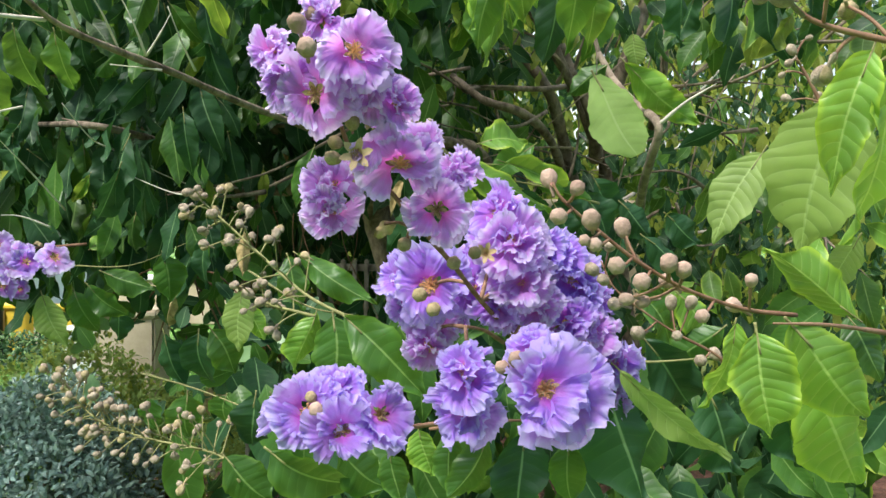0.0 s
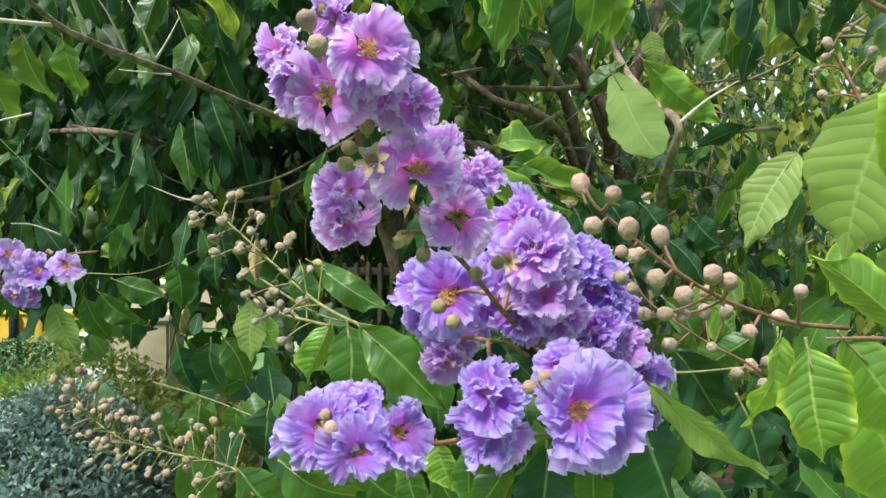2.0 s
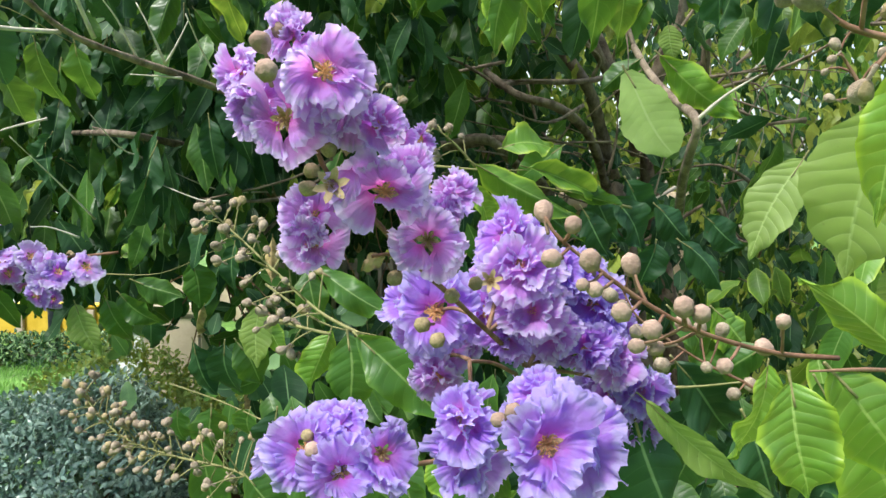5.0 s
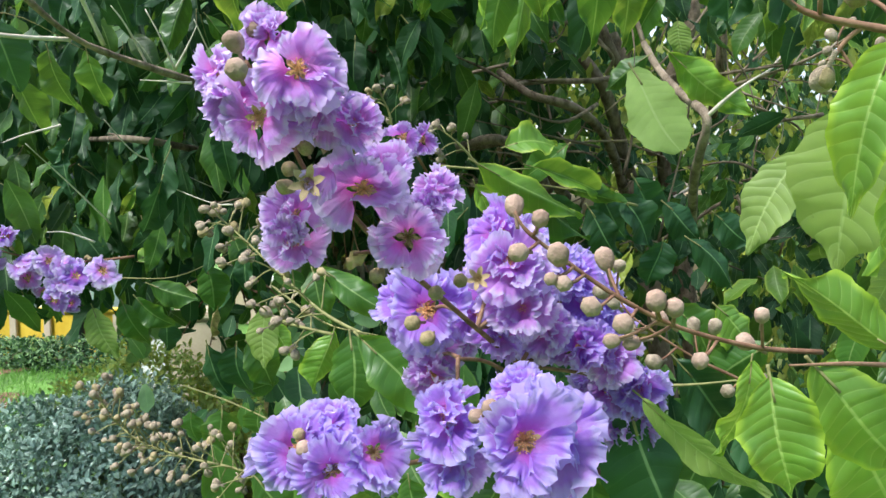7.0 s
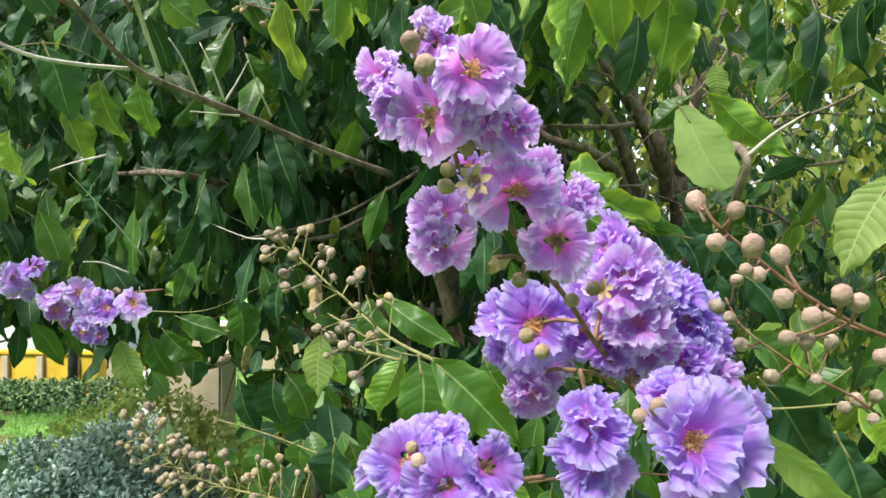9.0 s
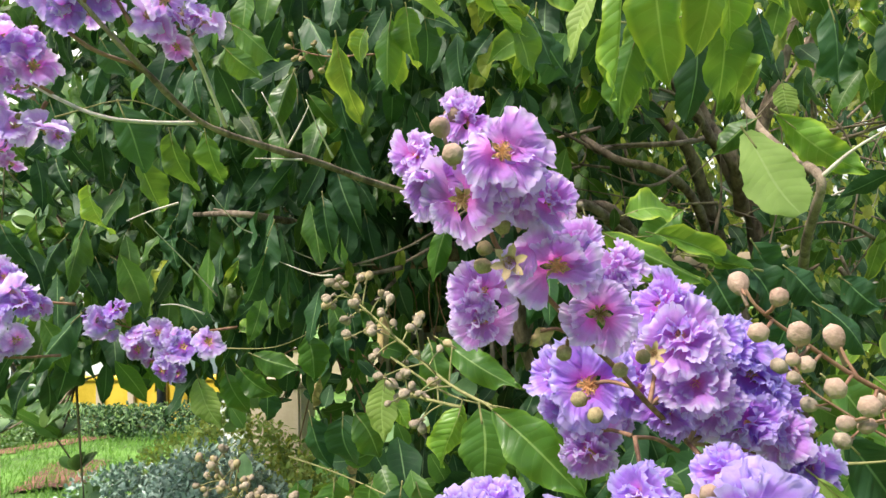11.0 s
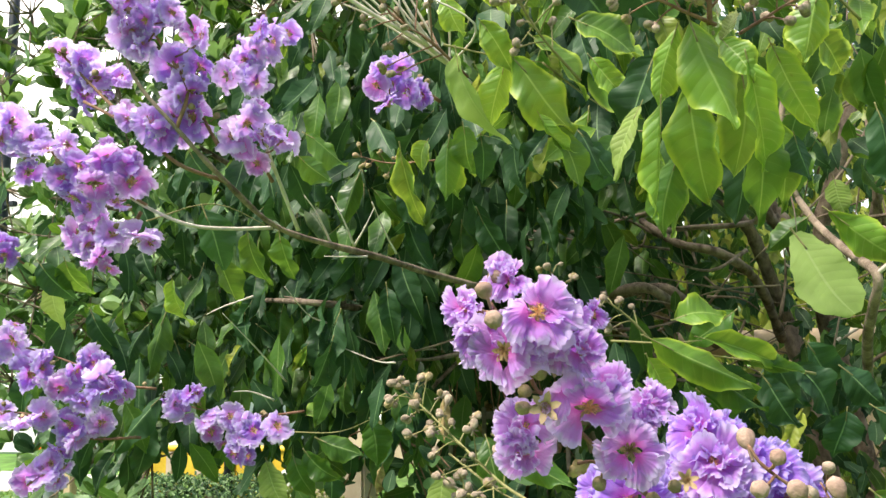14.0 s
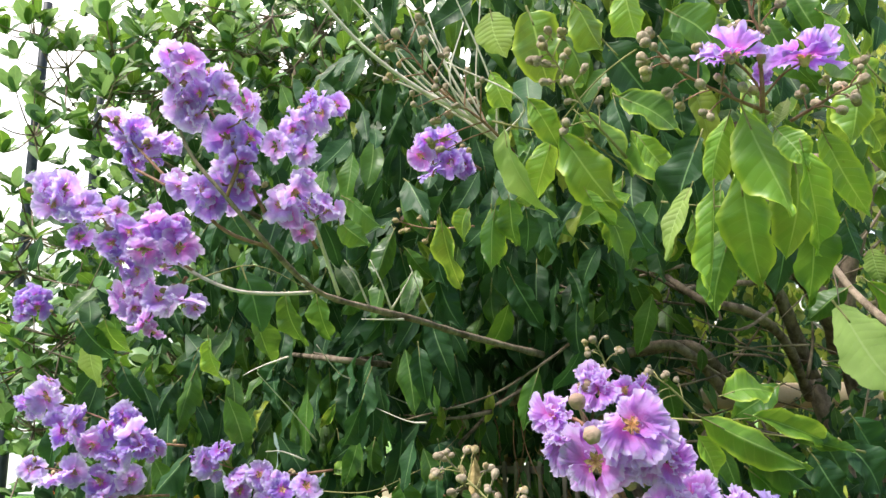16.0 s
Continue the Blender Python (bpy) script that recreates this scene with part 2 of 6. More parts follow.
def tube_data(pts, r0, r1, sides=7, steps=5, knots=0.0, seed=0):
    """Vertices and faces of a tapered, slightly knotty stem."""
    r = np.random.default_rng(seed)
    line = curve_points(pts, steps)
    n = len(line)
    tan = np.gradient(line, axis=0)
    tan /= np.linalg.norm(tan, axis=1)[:, None] + 1e-9
    up = np.array([0.3, 0.2, 0.9])
    verts, faces = [], []
    for k in range(n):
        x = np.cross(tan[k], up)
        x /= np.linalg.norm(x) + 1e-9
        y = np.cross(tan[k], x)
        rad = r0 + (r1 - r0) * k / (n - 1)
        rad *= 1 + knots * (r.random() - 0.4)
        for s in range(sides):
            a = 2 * math.pi * s / sides
            verts.append(line[k] + rad * (math.cos(a) * x + math.sin(a) * y))
    for k in range(n - 1):
        for s in range(sides):
            t = (s + 1) % sides
            faces.append((k * sides + s, k * sides + t, (k + 1) * sides + t, (k + 1) * sides + s))
    faces.append(tuple(reversed(range(sides))))
    faces.append(tuple(range((n - 1) * sides, n * sides)))
    return verts, faces


def stem(name, pts, r0, r1, mat, parent, label="", sides=7, knots=0.15, steps=5):
    at = parent.location
    v, f = tube_data([np.array(p) - np.array(at) for p in pts], r0, r1, sides, steps, knots, len(bpy.data.objects))
    return part(name, mesh_of(name, v, f, [mat]), parent, None, label)


def leaf_data(seed, nu=6, nv=12, wide=0.42, fold=0.25, droop=0.25, wave=0.05, tip=1.0, rounded=False, quilt=0.0, twist=0.0, ripple=0.018):
    """A leaf of length 1 along y, facing z, with a folded blade, wavy edge and drawn-out tip."""
    r = np.random.default_rng(seed)
    ph = r.random(6) * 6.28
    verts, uvs, faces = [], [], []
    for j in range(nv + 1):
        v = j / nv
        if rounded:
            w = wide * 0.5 * (math.sin(math.pi * min(1, v**1.35 * 0.96 + 0.02)) ** 0.55)
        else:
            w = wide * 0.5 * (math.sin(math.pi * v**0.92) ** 0.82) * (1 - 0.14 * v) * 1.10
            if v > 0.82:
                w *= 1 - 0.35 * tip * math.sin((v - 0.82) / 0.18 * math.pi * 0.8)
        w = max(w, 0.004)
        for i in range(nu + 1):
            u = 2 * i / nu - 1
            e = abs(u)
            rag = 1 + (0.045 * math.sin(23 * v + ph[0] + u) + 0.022 * math.sin(67 * v + ph[5])) * e
            x = u * w * rag
            z = fold * e * w - droop * v**2 * 0.9
            z += wave * e**2 * math.sin(v * 13 + ph[1] + (0.8 if u > 0 else -0.7)) * (0.4 + v)
            z += ripple * math.sin(v * 34 + ph[2] - e * 4) * e * (1 - e) * 2
            if quilt:
                q = ((v - 0.13 * e**1.4) * 11 + (0.37 if u > 0 else 0.0)) % 1.0
                z += quilt * (1 - (1 - 2 * abs(q - 0.5)) ** 2) * e**0.5 * (1 - e**4)
            c, s = math.cos(twist * v), math.sin(twist * v)
            x, z = x * c - (z + droop * v**2 * 0.9) * s, x * s + (z + droop * v**2 * 0.9) * c - droop * v**2 * 0.9
            x += 0.06 * math.sin(v * 3 + ph[3]) * v
            y = v - 0.18 * droop * v**2 + 0.012 * math.sin(31 * v + ph[4]) * e
            verts.append((x, y, z))
            uvs.append((i / nu, v))
    k = nu + 1
    for j in range(nv):
        for i in range(nu):
            a = j * k + i
            faces.append((a, a + 1, a + k + 1, a + k))
    return np.array(verts), faces, np.array(uvs)


LEAVES = {}


def leaf_mesh(mat, kind):
    """One of the shared leaf shapes, in the given material."""
    key = (mat.name, kind)
    if key not in LEAVES:
        r = np.random.default_rng(100 + kind)
        v, f, uv = leaf_data(kind, nu=10, nv=44, fold=0.1, droop=0.15, wave=0.015, twist=0.15, rounded=True, ripple=0.002) if kind == 11 else leaf_data(kind, nu=10, nv=34, wide=0.45, fold=0.15, droop=0.2, wave=0.03, tip=0.8, quilt=0.007, ripple=0.004) if kind == 12 else leaf_data(kind, nu=10, nv=34, fold=r.uniform(0.2, 0.7) * (1 if kind % 2 else -1), droop=r.uniform(0.2, 0.6), wave=r.uniform(0.04, 0.11), tip=r.uniform(0.7, 1.3), twist=r.uniform(-0.6, 0.6), quilt=r.uniform(0.003, 0.009) * (1.0 if mat in (LEAF_LIME, LEAF_PALE) else 0.3))
        n = len(v)
        sv, sf = tube_data([(0, -0.075, 0.012), (0, 0, 0.0), (0, 0.2, -0.004)], 0.011, 0.008, 5, 3)
        v = np.concatenate([v, np.array(sv)])
        uv = np.concatenate([uv, np.full((len(sv), 2), 0.5)])
        faces = list(f) + [tuple(q + n for q in fc) for fc in sf]
        LEAVES[key] = mesh_of("leaf", v, faces, [mat, STALK_GREEN], uv, [0] * len(f) + [1] * len(sf))
    return LEAVES[key]


def leaf(parent, base, tip, width, mat, facing=(0, -1, 0.45), roll=0.0, kind=None, label=""):
    """A leaf from its base to its tip, as part of the parent; width in metres."""
    base, tip = Vector(base), Vector(tip)
    n = (tip - base).length
    kind = int(rng.integers(0, 10)) if kind is None else kind
    m = frame_on(base, tip - base, facing, width * 0.9 / 0.42, n * 1.04, n, roll + float(rng.normal(0, 12)))
    return part("leaf", leaf_mesh(mat, kind), parent, rel(parent.location, m), label)


def petal_data(seed, nu=46, nv=14):
    """A petal of length 1 along y: a narrow claw and a fan-shaped, crumpled blade with a deeply frilled, toothed rim."""
    r = np.random.default_rng(seed)
    half = r.uniform(0.70, 0.95)
    ph = r.random(20) * 6.28
    k1, k2, k3 = r.uniform(3.2, 5.0), r.uniform(8.0, 12.0), r.uniform(24.0, 33.0)
    teeth = r.normal(0, 1, (3, nu + 1))
    curl = r.uniform(-0.42, 0.10)
    bend = r.uniform(-0.25, 0.25)
    skew = r.uniform(-0.22, 0.22)
    folds = [(r.uniform(0, 6.28), r.uniform(6, 12), r.uniform(0, 6.28), r.uniform(0.014, 0.030)) for _ in range(5)]
    verts, uvs, faces = [], [], []
    for j in range(nv + 1):
        v = (j / nv) ** 0.85
        q = max(0.0, (v - 0.14) / 0.86)
        for i in range(nu + 1):
            u = 2 * i / nu - 1
            e = abs(u)
            frill = max(q**4.5, 0.8 * e**8 * q)
            rim = 1.0 if (j == nv or i in (0, nu)) else 0.3 if (j == nv - 1 or i in (1, nu - 1)) else 0.0
            th = u * half * min(1.0, 0.14 + q * 2.4) + bend * v
            th += frill * (0.05 * math.sin(k2 * 1.4 * u + ph[11]) + 0.025 * math.sin(k3 * u + ph[12]))
            edge = 1.0 - 0.20 * e**4 + 0.6 * skew * u + 0.045 * math.sin(k1 * u + ph[0]) + 0.018 * math.sin(k2 * u + ph[1]) + 0.022 * math.sin(k3 * u + ph[10])
            rad = v * (1 + (edge - 1) * q) + rim * 0.022 * teeth[0, i] * (q > 0.2)
            x = rad * math.sin(th) * (0.92 + 0.3 * q)
            y = rad * math.cos(th)
            big = 0.06 * q**1.8 * math.sin(k1 * 1.2 * u + ph[2]) + 0.03 * q**3 * math.sin(k2 * 0.8 * u + ph[3] + 1.8 * q)
            swell = 1.0 + 0.7 * math.sin(2.6 * u + ph[9])
            ruff = frill * swell * (0.06 * math.sin(k2 * 1.5 * u + ph[4] + 3.0 * v) + 0.055 * math.sin(k3 * u + ph[5] + 5 * v))
            crepe = sum(h * math.sin(k * (x * math.cos(t) + y * math.sin(t)) + p) for t, k, p, h in folds) * min(1.0, q * 2.5)
            z = 0.32 * v + (curl - 0.10) * v * v + 0.08 * u * u * q + big + ruff + crepe + 0.02 * rim * teeth[1, i] * (q > 0.2)
            verts.append((x, y, z))
            uvs.append((i / nu, v))
    k = nu + 1
    for j in range(nv):
        for i in range(nu):
            a = j * k + i
            faces.append((a, a + 1, a + k + 1, a + k))
    return np.array(verts), faces, np.array(uvs)


PETALS = {}


def petal_mesh(mat, kind, fine=True):
    key = (mat.name, kind, fine)
    if key not in PETALS:
        v, f, uv = petal_data(300 + kind) if fine else petal_data(300 + kind, 20, 8)
        PETALS[key] = mesh_of("petal", v, f, [mat], uv)
    return PETALS[key]


def stamens_mesh(name, mat, n, reach, spread):
    """A tuft of bent filaments with anthers."""
    r = np.random.default_rng(n)
    verts, faces = [], []
    for k in range(n):
        a = k * 2.4 + r.random()
        q = math.sqrt((k + 0.5) / n)
        lean = spread * q
        d = np.array([math.cos(a) * math.sin(lean), math.sin(a) * math.sin(lean), math.cos(lean)])
        tipp = d * reach * r.uniform(0.75, 1.1)
        mid = tipp * 0.5 + np.array([0, 0, 0.04])
        v, f = tube_data([d * 0.02, mid, tipp], 0.0042, 0.003, 3, 2)
        b = len(verts)
        verts += list(v)
        faces += [tuple(i + b for i in fc) for fc in f]
        b = len(verts)
        s = 0.017 * r.uniform(0.8, 1.3)
        verts += [tipp + s * np.array(o) for o in ((1, 0, 0), (-1, 0, 0), (0, 1, 0), (0, -1, 0), (0, 0, 1), (0, 0, -1))]
        faces += [(b, b + 2, b + 4), (b + 2, b + 1, b + 4), (b + 1, b + 3, b + 4), (b + 3, b, b + 4), (b + 2, b, b + 5), (b + 1, b + 2, b + 5), (b + 3, b + 1, b + 5), (b, b + 3, b + 5)]
    return mesh_of(name, verts, faces, [mat])


STAMENS = stamens_mesh("stamen_tuft", STAMEN, 100, 0.29, 1.05)
STAMENS_OLD = stamens_mesh("stamen_tuft_old", STAMEN_OLD, 55, 0.27, 1.15)
STAMENS_FEW = stamens_mesh("stamen_tuft_small", STAMEN, 26, 0.30, 1.05)
STAMENS_OLD_FEW = stamens_mesh("stamen_tuft_old_small", STAMEN_OLD, 22, 0.27, 1.15)


def calyx_mesh():
    """A ribbed cup with six spread, pointed lobes, facing z."""
    verts, faces = [], []
    n = 24
    prof = [(0.02, -0.16), (0.09, -0.12), (0.125, -0.04), (0.12, 0.02)]
    for rr, z in prof:
        for k in range(n):
            a = 2 * math.pi * k / n
            q = rr * (1 + 0.06 * math.cos(12 * a))
            verts.append((q * math.cos(a), q * math.sin(a), z))
    for k in range(n):
        a = 2 * math.pi * k / n
        q = 0.15 + 0.20 * abs(math.cos(3 * a)) ** 1.6
        verts.append((q * math.cos(a), q * math.sin(a), 0.03 + 0.05 * (q > 0.2)))
    for j in range(4):
        for k in range(n):
            t = (k + 1) % n
            faces.append((j * n + k, j * n + t, (j + 1) * n + t, (j + 1) * n + k))
    faces.append(tuple(reversed(range(n))))
    return mesh_of("calyx", verts, faces, [CALYX])


CALYX_MESH = calyx_mesh()


def bud_mesh(mat, seed):
    """A ribbed, pear-shaped bud of diameter 1 on z, with its short stalk."""
    r = np.random.default_rng(seed)
    verts, faces = [], []
    n, rows = 18, 8
    lean = r.normal(0, 0.08, 2)
    for j in range(-1, rows + 1):
        v = max(j, 0) / rows
        a = math.pi * v
        rad = 0.5 * math.sin(a) ** 0.75 * (0.60 + 0.48 * v) + (0.085 if j <= 0 else 0.01)
        z = -0.5 * math.cos(a) * 1.06 + 0.5 if j >= 0 else -0.75
        if j == rows:
            z += 0.09
        for k in range(n):
            b = 2 * math.pi * k / n
            rib = 1 - 0.15 * abs(math.sin(3 * b)) ** 4 * math.sin(a) ** 0.5 + 0.03 * r.random()
            q = rad * rib
            verts.append((q * math.cos(b) + lean[0] * v, q * math.sin(b) + lean[1] * v, z))
    for j in range(rows + 1):
        for k in range(n):
            t = (k + 1) % n
            faces.append((j * n + k, j * n + t, (j + 1) * n + t, (j + 1) * n + k))
    faces += [tuple(reversed(range(n))), tuple(range((rows + 1) * n, (rows + 2) * n))]
    return mesh_of("bud", verts, faces, [mat])


BUDS = {m.name: [bud_mesh(m, s) for s in range(4)] for m in (BUD, BUD_GREEN, BUD_PINK)}


def bud(parent, at, size, toward, mat=BUD):
    z = Vector(toward)
    m = frame_on(Vector(at) - z.normalized() * size * 0.5, z.orthogonal(), z, size, size, size * random.uniform(0.85, 1.02))
    return part("bud", BUDS[mat.name][random.randrange(4)], parent, rel(parent.location, m))


EYE = Vector((0.0, 0.0, 1.55))


def flower(parent, at, size, facing=None, mat=PETAL, old=False, cup=1.0, petals=6, turn=None, jitter=0.35, fine=True):
    """A flower whose diameter is given: calyx, petals and stamens. facing: the way it looks."""
    at = Vector(at)
    if facing is None:
        facing = (EYE - at).normalized() + Vector([random.uniform(-jitter, jitter) for _ in range(3)])
    z = Vector(facing).normalized()
    m = frame_on(at, z.orthogonal(), z) @ Matrix.Rotation(random.random() * 6.3 if turn is None else turn, 4, "Z")
    s = size * 0.47
    fl = part("flower", CALYX_MESH, parent, rel(parent.location, m @ Matrix.Scale(s, 4)))
    for k in range(petals):
        a = 2 * math.pi * k / petals + random.uniform(-0.4, 0.4)
        lift = radians(random.uniform(-20, 42)) * cup
        pm = Matrix.Rotation(a, 4, "Z") @ Matrix.Translation((0, 0.06, 0.03)) @ Matrix.Rotation(lift, 4, "X") @ Matrix.Rotation(radians(random.uniform(-30, 30)), 4, "Y")
        q = random.uniform(0.74, 1.14)
        part("petal", petal_mesh(mat, random.randrange(9), fine), fl, pm @ Matrix.Diagonal((q * random.uniform(0.95, 1.12), q, q * random.uniform(0.9, 1.3), 1)))
    tufts = (STAMENS, STAMENS_OLD) if fine else (STAMENS_FEW, STAMENS_OLD_FEW)
    part("stamen_tuft", tufts[int(old)], fl)
    return fl


def bloom(parent, at, size, lean, mat, old=False, cup=1.0, full=False):
    """A flower that looks towards the open side, leaning from it by the vector given. full: crumpled petals close over its heart."""
    fl = flower(parent, at, size, (EYE - Vector(at)).normalized() + Vector(lean), mat, old, cup, petals=7)
    for k in range(3 if full else 0):
        pm = Matrix.Rotation(k * 2.1 + random.uniform(-0.5, 0.5), 4, "Z") @ Matrix.Translation((0, -0.05, 0.06)) @ Matrix.Rotation(radians(random.uniform(25, 70)), 4, "X") @ Matrix.Rotation(radians(random.uniform(-35, 35)), 4, "Y")
        q = random.uniform(0.55, 0.8)
        part("petal", petal_mesh(mat, random.randrange(9)), fl, pm @ Matrix.Diagonal((q * 1.15, q, q * 1.4, 1)))
    return fl


def spent_calyx(parent, at, size, facing):
    m = frame_on(Vector(at), Vector(facing).orthogonal(), facing, size, size, size)
    c = part("spent_calyx", CALYX_MESH, parent, rel(parent.location, m), "open brown star-shaped calyx")
    part("stamen_tuft", STAMENS_OLD, c, Matrix.Scale(0.5, 4))
    return c


def bud_spray(label, stalk, buds, mat, r):
    """A stalk with buds at given places, each on a short shoot of its own."""
    t = thing("bud_panicle", stalk[0], label, "flower buds", "bud panicles")
    stem("stalk", stalk, r, r * 0.55, STALK, t, sides=8, knots=0.3)
    line = curve_points(stalk, 10)
    for at, size in buds:
        gap = np.linalg.norm(line - np.array(at), axis=1)
        i = max(0, int(np.argmin(gap)) - 3)
        d = Vector(at) - Vector(line[i])
        stem("side_shoot", [line[i], Vector(line[i]) + d * 0.5 + Vector((0, 0, -0.001)), Vector(at) - d.normalized() * size * 0.4], r * 0.62, r * 0.55, STALK, t, sides=6, steps=3)
        bud(t, at, size, d + Vector((0, -0.3 * d.length, 0.3 * d.length)), mat)
    return t


def bud_panicle(at_pts, label, size, n, spread, mat=BUD, r=0.0022, seed=1, group="bud panicles", twig_mat=STALK, category="flower buds", second=BUD_GREEN):
    """A stalk with short side shoots, each with a few round buds."""
    rr = random.Random(seed)
    t = thing("bud_panicle", at_pts[0], label, category, group)
    stem("stalk", at_pts, r, r * 0.5, twig_mat, t)
    line = curve_points(at_pts, 12)
    side_pts = []
    for k in range(n):
        q = 0.22 + 0.78 * (k + 0.5) / n
        i = min(len(line) - 2, int(q * (len(line) - 1)))
        p = Vector(line[i])
        tan = (Vector(line[i + 1]) - p).normalized()
        a = k * 2.4 + rr.random()
        o = tan.orthogonal().normalized()
        side = (Matrix.Rotation(a, 3, tan) @ o + tan * 0.5).normalized()
        reach = spread * (1.15 - 0.6 * q) * rr.uniform(0.6, 1.1)
        e = p + side * reach
        stem("side_shoot", [p, p + side * reach * 0.5 + Vector((0, 0, 0.002)), e], r * 0.5, r * 0.38, twig_mat, t, sides=5, steps=3)
        for b in range(rr.choice((1, 2, 2, 3))):
            d = (side + Vector([rr.uniform(-0.9, 0.9) for _ in range(3)])).normalized()
            s = size * rr.uniform(0.55, 0.85)
            bud(t, e + d * s * 0.62, s, d, mat if rr.random() < 0.8 else second)
    bud(t, line[-1], size, tan, mat)
    return t


def leaf_stuff(name, parent, places, mats, template, sizes, label=""):
    """Many leaves in one mesh: places are rows of (position, along, facing)."""
    verts0, faces0, uv0 = template
    n, k = len(places), len(verts0)
    V = np.zeros((n, k, 3), np.float32)
    f0 = np.array(faces0)
    for i, (p, y, z) in enumerate(places):
        y = y / np.linalg.norm(y)
        z = z - y * (z @ y)
        z = z / (np.linalg.norm(z) + 1e-6)
        x = np.cross(y, z)
        V[i] = p + (verts0 * sizes[i]) @ np.stack([x, y, z])
    F = (f0[None] + (np.arange(n) * k)[:, None, None]).reshape(-1, f0.shape[1])
    me = bpy.data.meshes.new(name)
    me.vertices.add(n * k)
    me.vertices.foreach_set("co", V.ravel())
    me.loops.add(F.size)
    me.loops.foreach_set("vertex_index", F.ravel().astype(np.int32))
    me.polygons.add(len(F))
    me.polygons.foreach_set("loop_start", (np.arange(len(F)) * F.shape[1]).astype(np.int32))
    me.polygons.foreach_set("use_smooth", np.ones(len(F), bool))
    me.uv_layers.new(name="UVMap").data.foreach_set("uv", uv0.astype(np.float32)[(F % k).ravel()].ravel())
    for m in mats:
        me.materials.append(m)
    pick = rng.integers(0, len(mats), n)
    me.polygons.foreach_set("material_index", np.repeat(pick, len(f0)).astype(np.int32))
    me.update(calc_edges=True)
    me.validate()
    ob = part(name, me, parent, None, label)
    return tagged(ob, kind="stuff")


def hanging(count, low, high, droop=0.9, face=(0, -1, 0.3), keep=None, loose=0.6):
    """Places for leaves that hang in a box; keep(p) says whether a place is used."""
    out = []
    low, high = np.array(low), np.array(high)
    while len(out) < count:
        p = low + (high - low) * rng.random(3)
        if keep is not None and not keep(p):
            continue
        y = np.array([rng.normal(0, 0.5), rng.normal(-0.15, 0.45), -droop + rng.normal(0, 0.35)])
        z = np.array(face) + rng.normal(0, loose, 3)
        out.append((p, y, z))
    return out


SMALL_LEAF = leaf_data(21, nu=4, nv=7, fold=0.3, droop=0.25, wave=0.05)
SMALL_LEAF_B = leaf_data(22, nu=4, nv=7, fold=0.15, droop=0.1, wave=0.07)
LONG_LEAF = leaf_data(26, nu=4, nv=9, wide=0.36, fold=0.25, droop=0.22, wave=0.05, tip=1.3)
TINY_LEAF = leaf_data(23, nu=2, nv=3, fold=0.3, droop=0.2)
TINY_ROUND = leaf_data(27, nu=2, nv=4, wide=0.62, fold=0.15, droop=0.12, rounded=True)
ROUND_LEAF = leaf_data(24, nu=4, nv=6, wide=0.62, fold=0.15, droop=0.12, wave=0.02, rounded=True)
BLADE = leaf_data(25, nu=2, nv=3, wide=0.08, fold=0.4, droop=0.5)

# ---- ground and distance ----
def box_mesh(name, sx, sy, sz, mat, bevel=0.006):
    bm = bmesh.new()
    bmesh.ops.create_cube(bm, size=1.0)
    for v in bm.verts:
        v.co = Vector((v.co.x * sx, v.co.y * sy, (v.co.z + 0.5) * sz))
    if bevel:
        bmesh.ops.bevel(bm, geom=list(bm.edges), offset=bevel, segments=2, affect="EDGES")
    me = bpy.data.meshes.new(name)
    bm.to_mesh(me)
    bm.free()
    me.materials.append(mat)
    return me


LAWN = rough_material("lawn_soil", (0.05, 0.11, 0.02), (0.11, 0.24, 0.04), 3.0, rough=0.9, depth=0.02)
MULCH = rough_material("mulch_brown", (0.07, 0.038, 0.027), (0.20, 0.10, 0.07), 14.0, rough=0.95, depth=0.015, bumpy=0.9)
YELLOW = rough_material("yellow_paint", (0.62, 0.40, 0.03), (0.75, 0.52, 0.06), 6.0, rough=0.6)
BEIGE = rough_material("beige_render", (0.50, 0.40, 0.29), (0.62, 0.51, 0.39), 4.0, rough=0.85)
WHITE = rough_material("white_render", (0.70, 0.70, 0.69), (0.82, 0.82, 0.81), 2.5, rough=0.8)
DARK_METAL = rough_material("dark_pole_paint", (0.018, 0.022, 0.03), (0.04, 0.045, 0.055), 20.0, rough=0.5)
STEEL = rough_material("galvanised_steel", (0.22, 0.25, 0.28), (0.36, 0.39, 0.42), 12.0, rough=0.45, metal=0.6)
ORANGE = rough_material("orange_sign_paint", (0.75, 0.10, 0.02), (0.85, 0.16, 0.03), 8.0, rough=0.5)
TAN = rough_material("tan_rail_paint", (0.50, 0.37, 0.24), (0.62, 0.48, 0.33), 10.0, rough=0.7)

g_me = mesh_of("ground", [(-400, -400, 0), (400, -400, 0), (400, 400, 0), (-400, 400, 0)], [(0, 1, 2, 3)], [LAWN])
ground = tagged(new("ground", g_me), "green lawn stretching away behind the shrubs", "lawn", kind="structure")


def blade_field(name, count, low, high, mats, size, parent):
    pl = []
    for _ in range(count):
        p = np.array([rng.uniform(low[0], high[0]), rng.uniform(low[1], high[1]), 0.0])
        pl.append((p, np.array([rng.normal(0, 0.35), rng.normal(0, 0.35), 1.0]), np.array([rng.normal(), -1.0, rng.normal() * 0.2])))
    s = rng.uniform(size[0], size[1], count)
    return leaf_stuff(name, parent, pl, mats, BLADE, s)


lawn_grass = thing("grass", (0, 0, 0), "short bright green lawn grass", "grass", kind="stuff")
